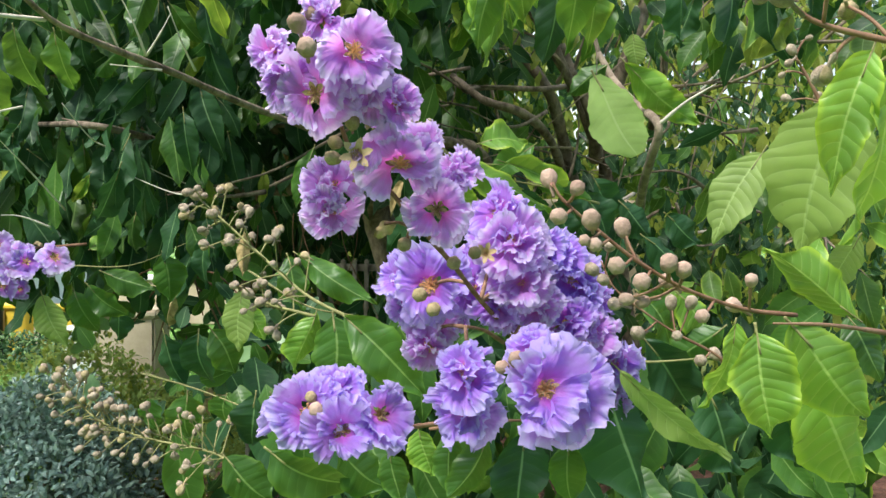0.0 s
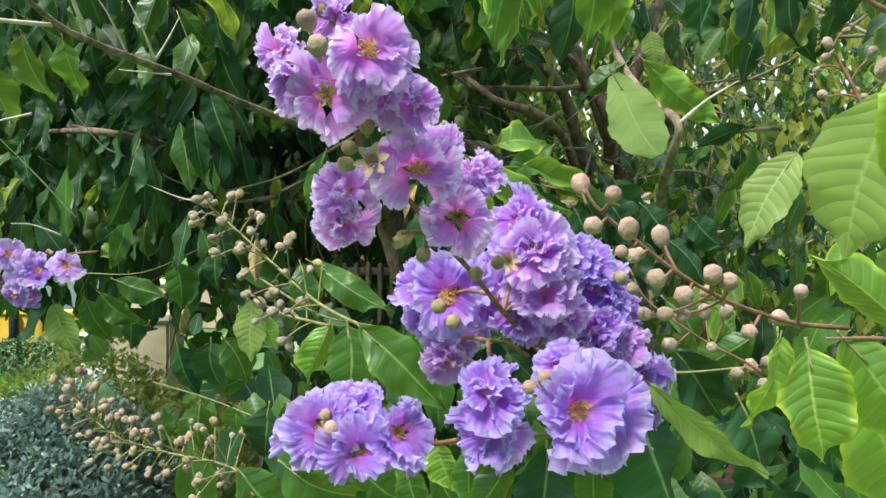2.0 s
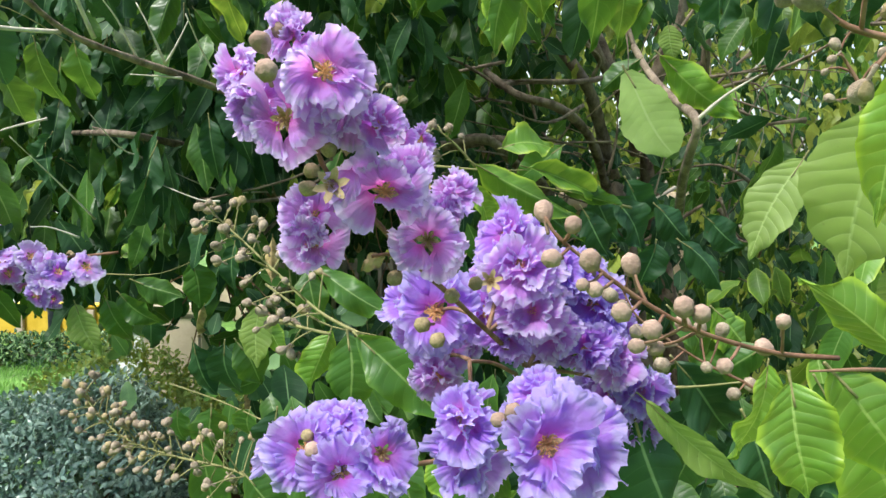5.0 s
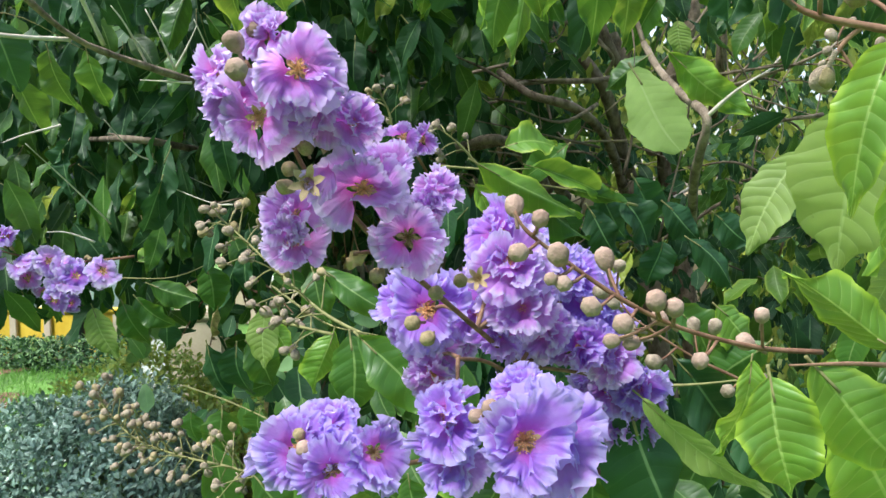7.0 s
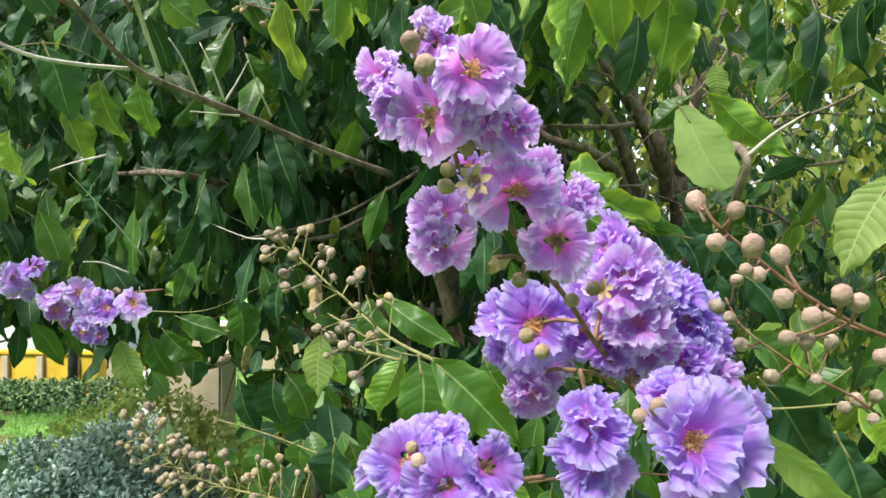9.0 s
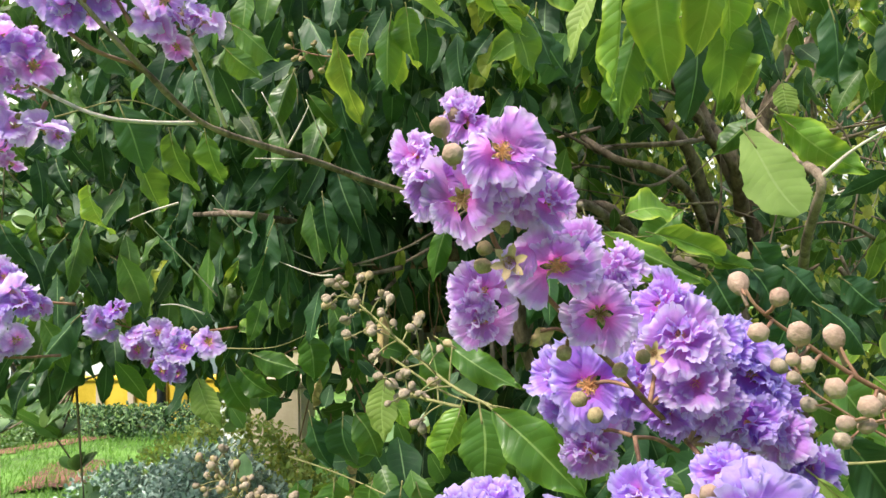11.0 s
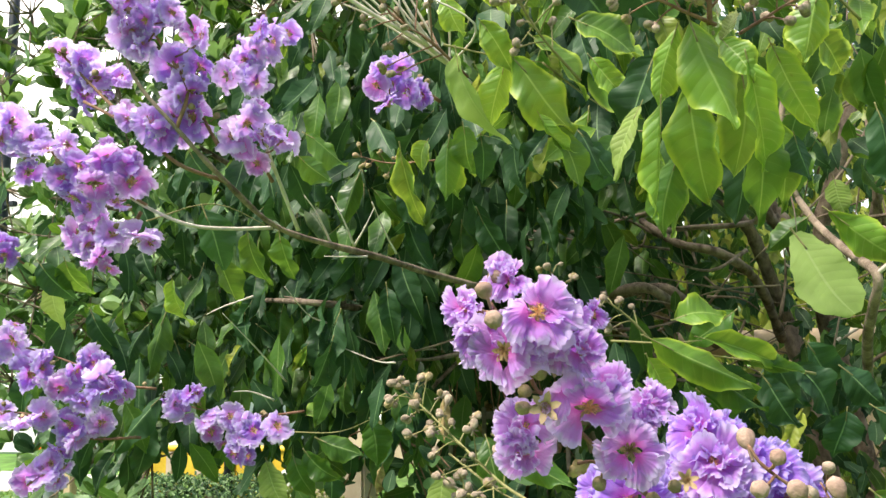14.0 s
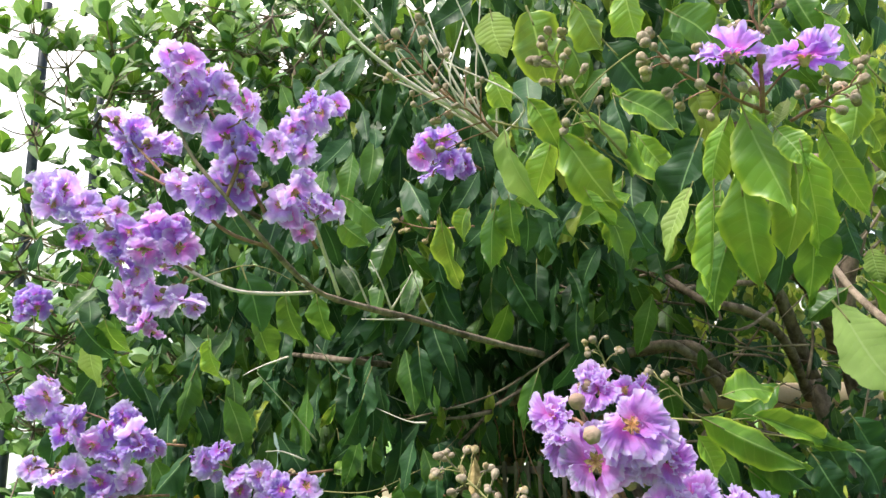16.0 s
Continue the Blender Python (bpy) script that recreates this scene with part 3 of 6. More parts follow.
blade_field("blades", 9000, (-6.5, 4.5), (-2.0, 8.2), [GRASS], (0.05, 0.10), lawn_grass)

PAVING = rough_material("pale_concrete", (0.40, 0.37, 0.33), (0.54, 0.50, 0.45), 5.0, rough=0.9, depth=0.004)
pv_edge = [(-13.0, 7.6), (-7.05, 7.75), (-6.6, 8.9), (-13.0, 9.4)]
pv = mesh_of("pavement", [(x, y, z) for z in (0.0, 0.02) for x, y in pv_edge], [(4, 5, 6, 7), (0, 1, 5, 4), (1, 2, 6, 5), (2, 3, 7, 6), (3, 0, 4, 7)], [PAVING], smooth=False)
tagged(new("pavement", pv), "pale concrete pavement beside the lawn", "pavement", kind="structure")

# mulch strips between lawn and hedge
def strip(name, a, b, wide, label):
    a, b = np.array(a), np.array(b)
    n = 24
    d = (b - a) / np.linalg.norm(b - a)
    side = np.array([-d[1], d[0], 0])
    verts, faces = [], []
    for k in range(n + 1):
        q = a + (b - a) * k / n
        for s in range(5):
            w = (s / 4 - 0.5) * wide * (1 + 0.12 * math.sin(k * 1.7))
            verts.append(tuple(q + side * w + np.array([0, 0, 0.012 + 0.02 * math.sin(math.pi * s / 4) + 0.006 * math.sin(k * 2.3 + s)])))
    for k in range(n):
        for s in range(4):
            i = k * 5 + s
            faces.append((i, i + 1, i + 6, i + 5))
    return tagged(new(name, mesh_of(name, verts, faces, [MULCH])), label, "mulch bed", kind="structure")


strip("mulch_bed", (-5.85, 6.1, 0), (-4.95, 7.3, 0), 0.26, "reddish brown mulch strip along the clipped hedge")
strip("mulch_bed", (-4.15, 5.2, 0), (-4.5, 6.1, 0), 0.5, "reddish brown mulch patch round the grey-green shrub")



def shrub(name, centre, radii, count, mats, size, label, template, category="shrub", seed=3):
    """Stems and a shell of many small leaves on an uneven dome."""
    t = thing(name, (centre[0], centre[1], 0), label, category)
    r = np.random.default_rng(seed)
    for k in range(9):
        a = k * 0.7
        e = (centre[0] + radii[0] * 0.45 * math.cos(a), centre[1] + radii[1] * 0.45 * math.sin(a), centre[2] + radii[2] * 0.2)
        stem("branch", [(centre[0] + 0.05 * math.cos(a), centre[1] + 0.05 * math.sin(a), 0), ((centre[0] * 2 + e[0]) / 3, (centre[1] * 2 + e[1]) / 3, centre[2] * 0.7), e], 0.012, 0.004, BARK, t)
    pl = []
    while len(pl) < count:
        d = r.normal(size=3)
        d /= np.linalg.norm(d)
        bump = 1 + 0.13 * math.sin(5 * d[0] + 3 * d[2] + seed) + 0.10 * math.sin(9 * d[1] - 7 * d[0])
        q = (1.0 - 0.3 * r.random() ** 2.2) * bump
        p = np.array(centre) + d * radii * q - np.array([t.location.x, t.location.y, 0])
        if p[2] < 0.03:
            continue
        pl.append((p, d * 0.25 + r.normal(0, 0.6, 3) + np.array([0, 0, 0.4]), d * 1.4 + r.normal(0, 0.4, 3) + np.array([-0.2, -0.4, 0.7])))
    leaf_stuff("foliage", t, pl, mats, template, r.uniform(size[0], size[1], count))
    return t


planting = tagged(new("planting_bed", mesh_of("planting_bed", [(0.9 + 2.9 * math.cos(k / 24 * 6.283) * (1 + 0.06 * math.sin(k * 2.0)), 3.1 + 2.3 * math.sin(k / 24 * 6.283), 0.006) for k in range(24)], [tuple(range(24))], [MULCH])), "brown mulched planting bed under the tree", "planting bed", kind="structure")
shrub("round_shrub", (-1.95, 3.35, 0.12), np.array((0.58, 0.45, 0.60)), 12500, [LEAF_HEDGE, LEAF_HEDGE], (0.03, 0.05), "dense grey-green clipped shrub with small glossy leaves", TINY_LEAF)
shrub("pale_shrub", (-1.98, 3.98, 0.44), np.array((0.50, 0.3, 0.37)), 4600, [LEAF_SOFT, LEAF_SOFT, LEAF_SUN], (0.03, 0.055), "loose yellow-green shrub with small pale leaves", TINY_LEAF, seed=5)
shrub("pale_shrub", (-1.42, 3.95, 0.24), np.array((0.42, 0.3, 0.32)), 2600, [LEAF_SOFT, LEAF_SOFT, LEAF_PALE, LEAF_SUN], (0.03, 0.05), "low loose shrub with pale yellow-green leaves", TINY_LEAF, seed=12)
shrub("low_hedge", (-6.15, 6.85, 0.05), np.array((0.75, 0.35, 0.24)), 2600, [LEAF_ROUND, LEAF], (0.04, 0.07), "low clipped green hedge behind the lawn", TINY_LEAF, category="hedge", seed=6)
shrub("low_hedge", (-5.4, 7.4, 0.05), np.array((0.7, 0.35, 0.25)), 2600, [LEAF_DARK, LEAF_ROUND], (0.04, 0.07), "low dark green hedge behind the lawn", TINY_LEAF, category="hedge", seed=8)
shrub("low_hedge", (-4.4, 7.35, 0.06), np.array((0.8, 0.35, 0.26)), 2600, [LEAF_DARK, LEAF_DARK, LEAF_ROUND], (0.04, 0.07), "low dark green hedge in front of the yellow wall", TINY_LEAF, category="hedge", seed=9)

# yellow wall, beige pier, white building
yw = thing("yellow_wall", (*(-4.850, 7.852, 0.237)[:2], 0), "bright yellow painted low wall behind the hedge", "wall")
part("wall_body", box_mesh("wall_body", 2.0, 0.2, 0.52, YELLOW, 0.015), yw)
part("coping", box_mesh("coping", 2.04, 0.25, 0.04, YELLOW, 0.012), yw, pose(0, 0, 0.522))
for k in range(4):
    part("pilaster", box_mesh("pilaster", 0.08, 0.04, 0.51, BEIGE, 0.006), yw, pose(-0.6 + 0.4 * k, -0.122, 0))
bp = thing("beige_pier", (-2.487, 5.963, 0.337), "beige rendered pier seen between leaves", "pier")
bp.location.z = 0
part("pier_body", box_mesh("pier_body", 0.44, 0.35, 0.72, BEIGE, 0.02), bp)
part("pier_cap", box_mesh("pier_cap", 0.5, 0.41, 0.06, BEIGE, 0.015), bp, pose(0, 0, 0.722))

wp = thing("white_pier", (-2.93, 6.05, 0), "short white rendered pier beside the beige one", "pier")
part("pier_body", box_mesh("pier_body", 0.24, 0.24, 0.56, WHITE, 0.015), wp)
part("pier_cap", box_mesh("pier_cap", 0.29, 0.29, 0.05, WHITE, 0.012), wp, pose(0, 0, 0.562))
gw = thing("garden_wall", (-2.0, 10.6, 0), "sunlit cream rendered garden wall glimpsed through leaves", "wall")
part("wall_body", box_mesh("wall_body", 5.8, 0.25, 0.62, BEIGE, 0.015), gw)
part("coping", box_mesh("coping", 5.86, 0.33, 0.06, WHITE, 0.012), gw, pose(0, 0, 0.622))
wb = thing("white_building", (-9.0, 13.0, 0), "white rendered building with a railing along its flat roof", "building")
part("wall", box_mesh("wall", 5.0, 4.0, 3.6, WHITE, 0.03), wb)
for k in range(4):
    part("downpipe", box_mesh("downpipe", 0.09, 0.09, 3.4, DARK_METAL, 0.02), wb, pose(-1.2 + 0.9 * k, -2.06, 0.02))
part("rail", box_mesh("rail", 5.0, 0.05, 0.06, WHITE, 0.01), wb, pose(0, -1.9, 4.5))
bal = box_mesh("baluster", 0.04, 0.04, 0.9, WHITE, 0.006)
for k in range(24):
    part("baluster", bal, wb, pose(-2.4 + 0.21 * k, -1.9, 3.6))

# dark pole, grey post, orange sign
pole = thing("dark_pole", (-5.608, 5.343, 3.775), "tall slim dark metal pole", "pole")
pole.location.z = 0
v, f = tube_data([(0, 0, 0), (0, 0, 2.5), (0, 0, 5.5)], 0.06, 0.045, 12, 4)
part("shaft", mesh_of("shaft", v, f, [DARK_METAL]), pole)
part("base_plate", box_mesh("base_plate", 0.25, 0.25, 0.03, DARK_METAL, 0.008), pole)
part("cross_arm", box_mesh("cross_arm", 0.9, 0.05, 0.05, DARK_METAL, 0.008), pole, pose(-0.3, 0, 3.0))
post = thing("grey_post", (-4.405, 4.783, 0.027), "grey galvanised steel post standing in the lawn", "post")
post.location.z = 0
v, f = tube_data([(0, 0, 0), (0, 0, 0.5), (0, 0, 1.02)], 0.052, 0.05, 14, 4)
part("shaft", mesh_of("shaft", v, f, [STEEL]), post)
part("base_plate", box_mesh("base_plate", 0.22, 0.22, 0.03, STEEL, 0.008), post)
part("cap", box_mesh("cap", 0.12, 0.12, 0.03, STEEL, 0.01), post, pose(0, 0, 1.02))
for dx, dy, top, mat, words in ((-0.15, 0.06, 1.12, DARK_METAL, "dark painted square post beside the steel post"), (0.13, 0.05, 0.95, TAN, "tan square post beside the steel post")):
    pt = thing("square_post", (post.location.x + dx, post.location.y + dy, 0), words, "post")
    part("shaft", box_mesh("shaft", 0.07, 0.07, top, mat, 0.008), pt)
    part("cap", box_mesh("cap", 0.085, 0.085, 0.025, mat, 0.008), pt, pose(0, 0, top))
sg = thing("warning_sign", (-4.662, 4.792, 0.896), "small orange diamond sign on a thin post", "sign")
sz = sg.location.z
sg.location.z = 0
part("sign_post", box_mesh("sign_post", 0.03, 0.03, sz, STEEL, 0.005), sg)
part("plate", box_mesh("plate", 0.17, 0.012, 0.17, ORANGE, 0.004), sg, pose(0.06, -0.025, sz - 0.085, 0, 45, 0))

# stair railing far behind, against the sky
ra, rb = Vector((-6.293, 6.898, 5.548)), Vector((-4.531, 7.490, 5.093))
rl = thing("stair_railing", (ra.x, ra.y, 0), "white sloping stair railing against the pale sky", "railing")
for off, rad in ((0.0, 0.05), (0.36, 0.03)):
    o_ = Vector((0, 0, off - 0.0))
    stem("rail", [ra + o_, (ra + rb) / 2 + o_, rb + o_], rad, rad, WHITE, rl, sides=8, knots=0.0)
for k in range(14):
    q = ra.lerp(rb, (k + 0.5) / 14)
    stem("baluster", [q, q + Vector((0, 0, 0.18)), q + Vector((0, 0, 0.36))], 0.018, 0.018, DARK_METAL, rl, sides=6, knots=0.0, steps=2)
for q in (ra, rb):
    stem("post", [(q.x, q.y, 0), (q.x, q.y, q.z * 0.5), (q.x, q.y, q.z)], 0.05, 0.05, DARK_METAL, rl, sides=8, knots=0.0)

# fence with a tan top rail
fence = thing("garden_fence", (0.718, 4.769, 1.591), "tan garden fence rail with pale pickets, half hidden by leaves", "fence")
fz = fence.location.z
fence.location.z = 0
v, f = tube_data([(-0.6, 0, fz), (0.0, 0, fz), (0.6, 0, fz)], 0.075, 0.075, 16, 4)
part("top_rail", mesh_of("top_rail", v, f, [TAN]), fence)
for k in range(2):
    part("post", box_mesh("post", 0.09, 0.09, fz - 0.05, TAN, 0.01), fence, pose(-0.5 + 1.0 * k, 0.0, 0))
low = thing("picket_fence", (-0.430, 3.000, 1.348), "low pale picket fence, coloured dark grey for the shade under the tree", "fence")
lz = low.location.z
low.location.z = 0
# Pale pickets in a darkened grey: the tree's shade is in the colour.
SHADED_PICKET = rough_material("shaded_picket_grey", (0.13, 0.12, 0.10), (0.27, 0.25, 0.21), 12.0, rough=0.85)
pk = box_mesh("picket", 0.018, 0.012, lz, SHADED_PICKET, 0.004)
for k in range(16):
    part("picket", pk, low, pose(-0.36 + 0.048 * k, 0, 0))
part("rail", box_mesh("rail", 0.8, 0.02, 0.03, SHADED_PICKET, 0.006), low, pose(0, 0.02, lz - 0.05))

# ---- the flowering tree: trunks, limbs, crown ----
tree = thing("flowering_tree", (0.45, 2.9, 0), "broad flowering tree with drooping green leaves and crooked grey branches", "tree")
stem("trunk", [(0.1, 2.7, 0), (0.05, 2.6, 0.6), (-0.205, 2.700, 1.408), (-0.258, 2.534, 1.623)], 0.09, 0.04, BARK, tree, sides=14, knots=0.2)
stem("trunk", [(0.8, 2.8, 0), (0.62, 2.75, 0.8), (0.523, 2.744, 1.446), (0.479, 2.747, 1.659)], 0.05, 0.024, BARK, tree, sides=14, knots=0.25)
stem("trunk", [(0.95, 3.0, 0), (0.8, 3.0, 0.8), (0.639, 2.863, 1.653), (0.626, 2.818, 1.847)], 0.05, 0.028, BARK, tree, sides=14, knots=0.25)
stem("limb", [(0.435, 2.467, 1.930), (0.360, 2.421, 2.067), (0.311, 2.427, 2.232), (0.259, 2.335, 2.465)], 0.015, 0.012, BARK, tree, sides=10)
stem("limb", [(0.056, 2.316, 1.916), (0.150, 2.417, 1.944), (0.329, 2.518, 1.960), (0.461, 2.619, 1.996)], 0.008, 0.010, BARK, tree, sides=8)
stem("limb", [(-0.353, 2.166, 1.729), (-0.472, 2.057, 1.583), (-0.578, 1.948, 1.458)], 0.008, 0.005, BARK, tree)
stem("limb", [(-0.973, 1.781, 1.722), (-0.720, 1.541, 1.690), (-0.680, 1.871, 1.685)], 0.006, 0.009, BARK, tree)
# fork at the middle
stem("limb", [(0.301, 1.463, 1.838), (0.318, 1.411, 1.779), (0.341, 1.328, 1.718), (0.362, 1.257, 1.672), (0.364, 1.305, 1.621), (0.378, 1.404, 1.576), (0.423, 1.601, 1.501)], 0.006, 0.009, BARK, tree, sides=9)
stem("limb", [(0.362, 1.257, 1.672), (0.390, 1.228, 1.700), (0.411, 1.208, 1.716), (0.441, 1.209, 1.734)], 0.004, 0.0008, TWIG_PALE, tree)
stem("limb", [(0.301, 1.463, 1.838), (0.286, 1.517, 1.947), (0.307, 1.521, 2.074)], 0.005, 0.006, BARK, tree)
# long flowering branch
stem("branch", [(-0.273, 1.613, 1.694), (-0.393, 1.414, 1.725), (-0.453, 1.266, 1.745), (-0.503, 1.133, 1.756), (-0.546, 1.022, 1.773), (-0.572, 0.919, 1.824), (-0.604, 0.844, 1.886), (-0.654, 0.815, 1.957), (-0.671, 0.792, 2.044)], 0.0072, 0.0018, BARK, tree, sides=9, knots=0.35)
stem("branch", [(-0.520, 1.051, 1.769), (-0.516, 0.987, 1.824), (-0.511, 0.924, 1.881), (-0.511, 0.912, 1.939)], 0.0034, 0.0024, TWIG_PALE, tree)
stem("branch", [(-0.550, 1.021, 1.770), (-0.596, 0.967, 1.763), (-0.643, 0.932, 1.767), (-0.699, 0.910, 1.794), (-0.763, 0.883, 1.839), (-0.818, 0.859, 1.877)], 0.0032, 0.0022, TWIG_PALE, tree)
stem("branch", [(-0.572, 0.919, 1.824), (-0.624, 0.879, 1.845), (-0.676, 0.853, 1.894), (-0.759, 0.841, 1.942)], 0.0032, 0.0022, STALK, tree)
for a, b, c in (((-0.502, 1.143, 1.757), (-0.510, 1.099, 1.805), (-0.523, 1.079, 1.832)), ((-0.473, 1.173, 1.756), (-0.480, 1.141, 1.800), (-0.496, 1.128, 1.839)), ((-0.473, 1.173, 1.756), (-0.449, 1.163, 1.786), (-0.430, 1.161, 1.820)), ((-0.422, 1.252, 1.750), (-0.430, 1.210, 1.787), (-0.437, 1.167, 1.832)), ((-0.463, 1.211, 1.742), (-0.490, 1.182, 1.740), (-0.525, 1.162, 1.740)), ((-0.750, 1.463, 1.515), (-0.756, 1.340, 1.588), (-0.771, 1.238, 1.654)), ((-0.701, 1.230, 1.682), (-0.734, 1.183, 1.662), (-0.749, 1.150, 1.646)), ((-0.501, 1.838, 1.579), (-0.595, 1.705, 1.582), (-0.692, 1.559, 1.642)), ((-0.692, 1.559, 1.642), (-0.714, 1.496, 1.660), (-0.736, 1.424, 1.719)), ((-0.512, 1.503, 1.550), (-0.558, 1.503, 1.555), (-0.657, 1.504, 1.594)), ((-0.730, 1.370, 1.481), (-0.763, 1.336, 1.500), (-0.785, 1.308, 1.502))):
    stem("twig", [a, b, c], 0.0022, 0.0008, TWIG_PALE, tree, sides=5, knots=0.3)
for a, b, c in (((-0.633, 1.703, 1.562), (-0.502, 1.703, 1.554), (-0.423, 1.753, 1.568)), ((-0.463, 1.753, 1.560), (-0.394, 1.805, 1.598), (-0.330, 1.906, 1.648)), ((-0.831, 1.608, 1.714), (-0.768, 1.658, 1.702), (-0.784, 2.109, 1.722)), ((-0.168, 2.219, 2.012), (-0.051, 2.318, 1.984), (0.073, 2.316, 1.907)), ((-0.011, 2.209, 1.711), (0.094, 2.308, 1.696), (0.210, 2.406, 1.624)), ((0.641, 2.221, 2.075), (0.681, 2.318, 1.978), (0.721, 2.415, 1.889)), ((0.601, 1.909, 1.721), (0.693, 1.809, 1.732), (0.762, 1.809, 1.740))):
    stem("branch", [a, b, c], 0.0018, 0.006, BARK, tree, knots=0.3)
# dry twigs of the old flower heads
stem("dry_branch", [(-0.191, 0.880, 1.913), (-0.237, 0.837, 1.955), (-0.309, 0.797, 1.998), (-0.365, 0.761, 2.044), (-0.419, 0.722, 2.110)], 0.0036, 0.0022, TWIG_PALE, tree)
for b in ((-0.392, 0.747, 2.128), (-0.373, 0.777, 2.110), (-0.332, 0.775, 2.125), (-0.260, 0.803, 2.137), (-0.243, 0.809, 2.081), (-0.292, 0.818, 2.077), (-0.349, 0.822, 2.080), (-0.324, 0.820, 2.124), (-0.223, 0.826, 2.127), (-0.374, 0.824, 2.035), (-0.263, 0.795, 2.022), (-0.313, 0.836, 2.165)):
    a = np.array((-0.215, 0.869, 1.936))
    mid = (a + np.array(b)) / 2 + rng.normal(0, 0.022, 3)
    stem("dry_twig", [a, mid, b], 0.0018, 0.0009, TWIG_PALE, tree, sides=5)
# dry shoots hanging in the dark hollow
for k in range(6):
    a = np.array((-0.430, 2.284, 1.572)) + np.array([rng.uniform(-0.2, 0.2), rng.uniform(-0.1, 0.3), 0.05])
    stem("dry_shoot", [a, a + np.array([rng.normal(0, 0.02), 0, -0.2]), a + np.array([rng.normal(0, 0.06), 0, -0.45])], 0.0022, 0.0012, STALK, tree, sides=5)

for k in range(30):
    a = np.array([rng.uniform(-0.45, 0.8), rng.uniform(1.9, 2.5), rng.uniform(1.45, 2.0)])
    d = np.array([rng.normal(0, 0.25), rng.normal(0, 0.12), rng.normal(0.02, 0.12)])
    stem("twig", [a, a + d * 0.5 + rng.normal(0, 0.03, 3), a + d + rng.normal(0, 0.04, 3)], rng.uniform(0.003, 0.007), 0.001, BARK, tree, sides=5, knots=0.3)
# tangle of thin branches inside the crown
for k in range(110):
    a = np.array([rng.uniform(-0.1, 1.4), rng.uniform(2.1, 3.2), rng.uniform(1.3, 2.5)])
    d = np.array([rng.normal(0, 0.35), rng.normal(0, 0.15), rng.normal(0.1, 0.3)])
    stem("branch", [a, a + d * 0.5 + rng.normal(0, 0.05, 3), a + d + rng.normal(0, 0.06, 3)], rng.uniform(0.002, 0.007), 0.0015, BARK if k % 7 else TWIG_PALE, tree, sides=6, knots=0.3)

stem("limb", [(0.120, 2.688, 2.425), (0.192, 2.638, 2.210), (0.280, 2.591, 2.077), (0.359, 2.595, 1.969), (0.405, 2.647, 1.869), (0.483, 2.747, 1.649)], 0.015, 0.023, BARK, tree, sides=12, knots=0.2)
stem("limb", [(0.230, 2.851, 2.477), (0.300, 2.803, 2.335), (0.413, 2.807, 2.134), (0.493, 2.861, 2.029), (0.605, 2.965, 1.811)], 0.011, 0.018, BARK, tree, sides=10, knots=0.2)
stem("limb", [(0.765, 2.749, 2.421), (0.719, 2.740, 2.282), (0.673, 2.731, 2.137), (0.630, 2.773, 1.995), (0.626, 2.817, 1.837)], 0.022, 0.028, BARK, tree, sides=12, knots=0.2)
stem("limb", [(0.717, 2.437, 2.246), (0.713, 2.432, 2.105), (0.720, 2.479, 1.990), (0.735, 2.627, 1.850)], 0.014, 0.017, BARK, tree, sides=10, knots=0.25)
stem("limb", [(0.021, 2.362, 1.969), (0.054, 2.314, 1.933), (0.122, 2.268, 1.876), (0.226, 2.277, 1.846), (0.302, 2.333, 1.805), (0.377, 2.489, 1.738), (0.455, 2.692, 1.587)], 0.010, 0.016, BARK, tree, sides=10, knots=0.3)
stem("limb", [(-0.190, 2.334, 1.706), (-0.113, 2.291, 1.725), (0.017, 2.254, 1.748), (0.113, 2.362, 1.681), (0.175, 2.465, 1.601)], 0.011, 0.018, BARK, tree, sides=10, knots=0.3)
stem("limb", [(-0.701, 2.144, 1.858), (-0.629, 2.065, 1.822), (-0.520, 2.050, 1.770), (-0.401, 2.087, 1.740), (-0.263, 2.177, 1.729), (-0.107, 2.269, 1.730), (0.047, 2.356, 1.754), (0.104, 2.374, 1.736), (0.164, 2.454, 1.676), (0.244, 2.652, 1.581)], 0.011, 0.019, BARK, tree, sides=10, knots=0.3)
stem("limb", [(-0.804, 2.170, 1.600), (-0.643, 2.105, 1.605), (-0.520, 2.139, 1.592), (-0.390, 2.219, 1.618), (-0.320, 2.338, 1.637), (-0.275, 2.517, 1.590)], 0.018, 0.034, BARK, tree, sides=12, knots=0.3)
stem("twig", [(-0.599, 1.601, 1.552), (-0.417, 1.690, 1.604), (-0.292, 1.758, 1.682), (-0.241, 1.866, 1.733)], 0.0024, 0.004, BARK, tree, sides=6)
stem("limb", [(0.409, 2.686, 2.145), (0.454, 2.667, 2.036), (0.525, 2.658, 1.909), (0.576, 2.808, 1.751)], 0.02, 0.026, BARK, tree, sides=12, knots=0.2)

O = np.array(tree.location)

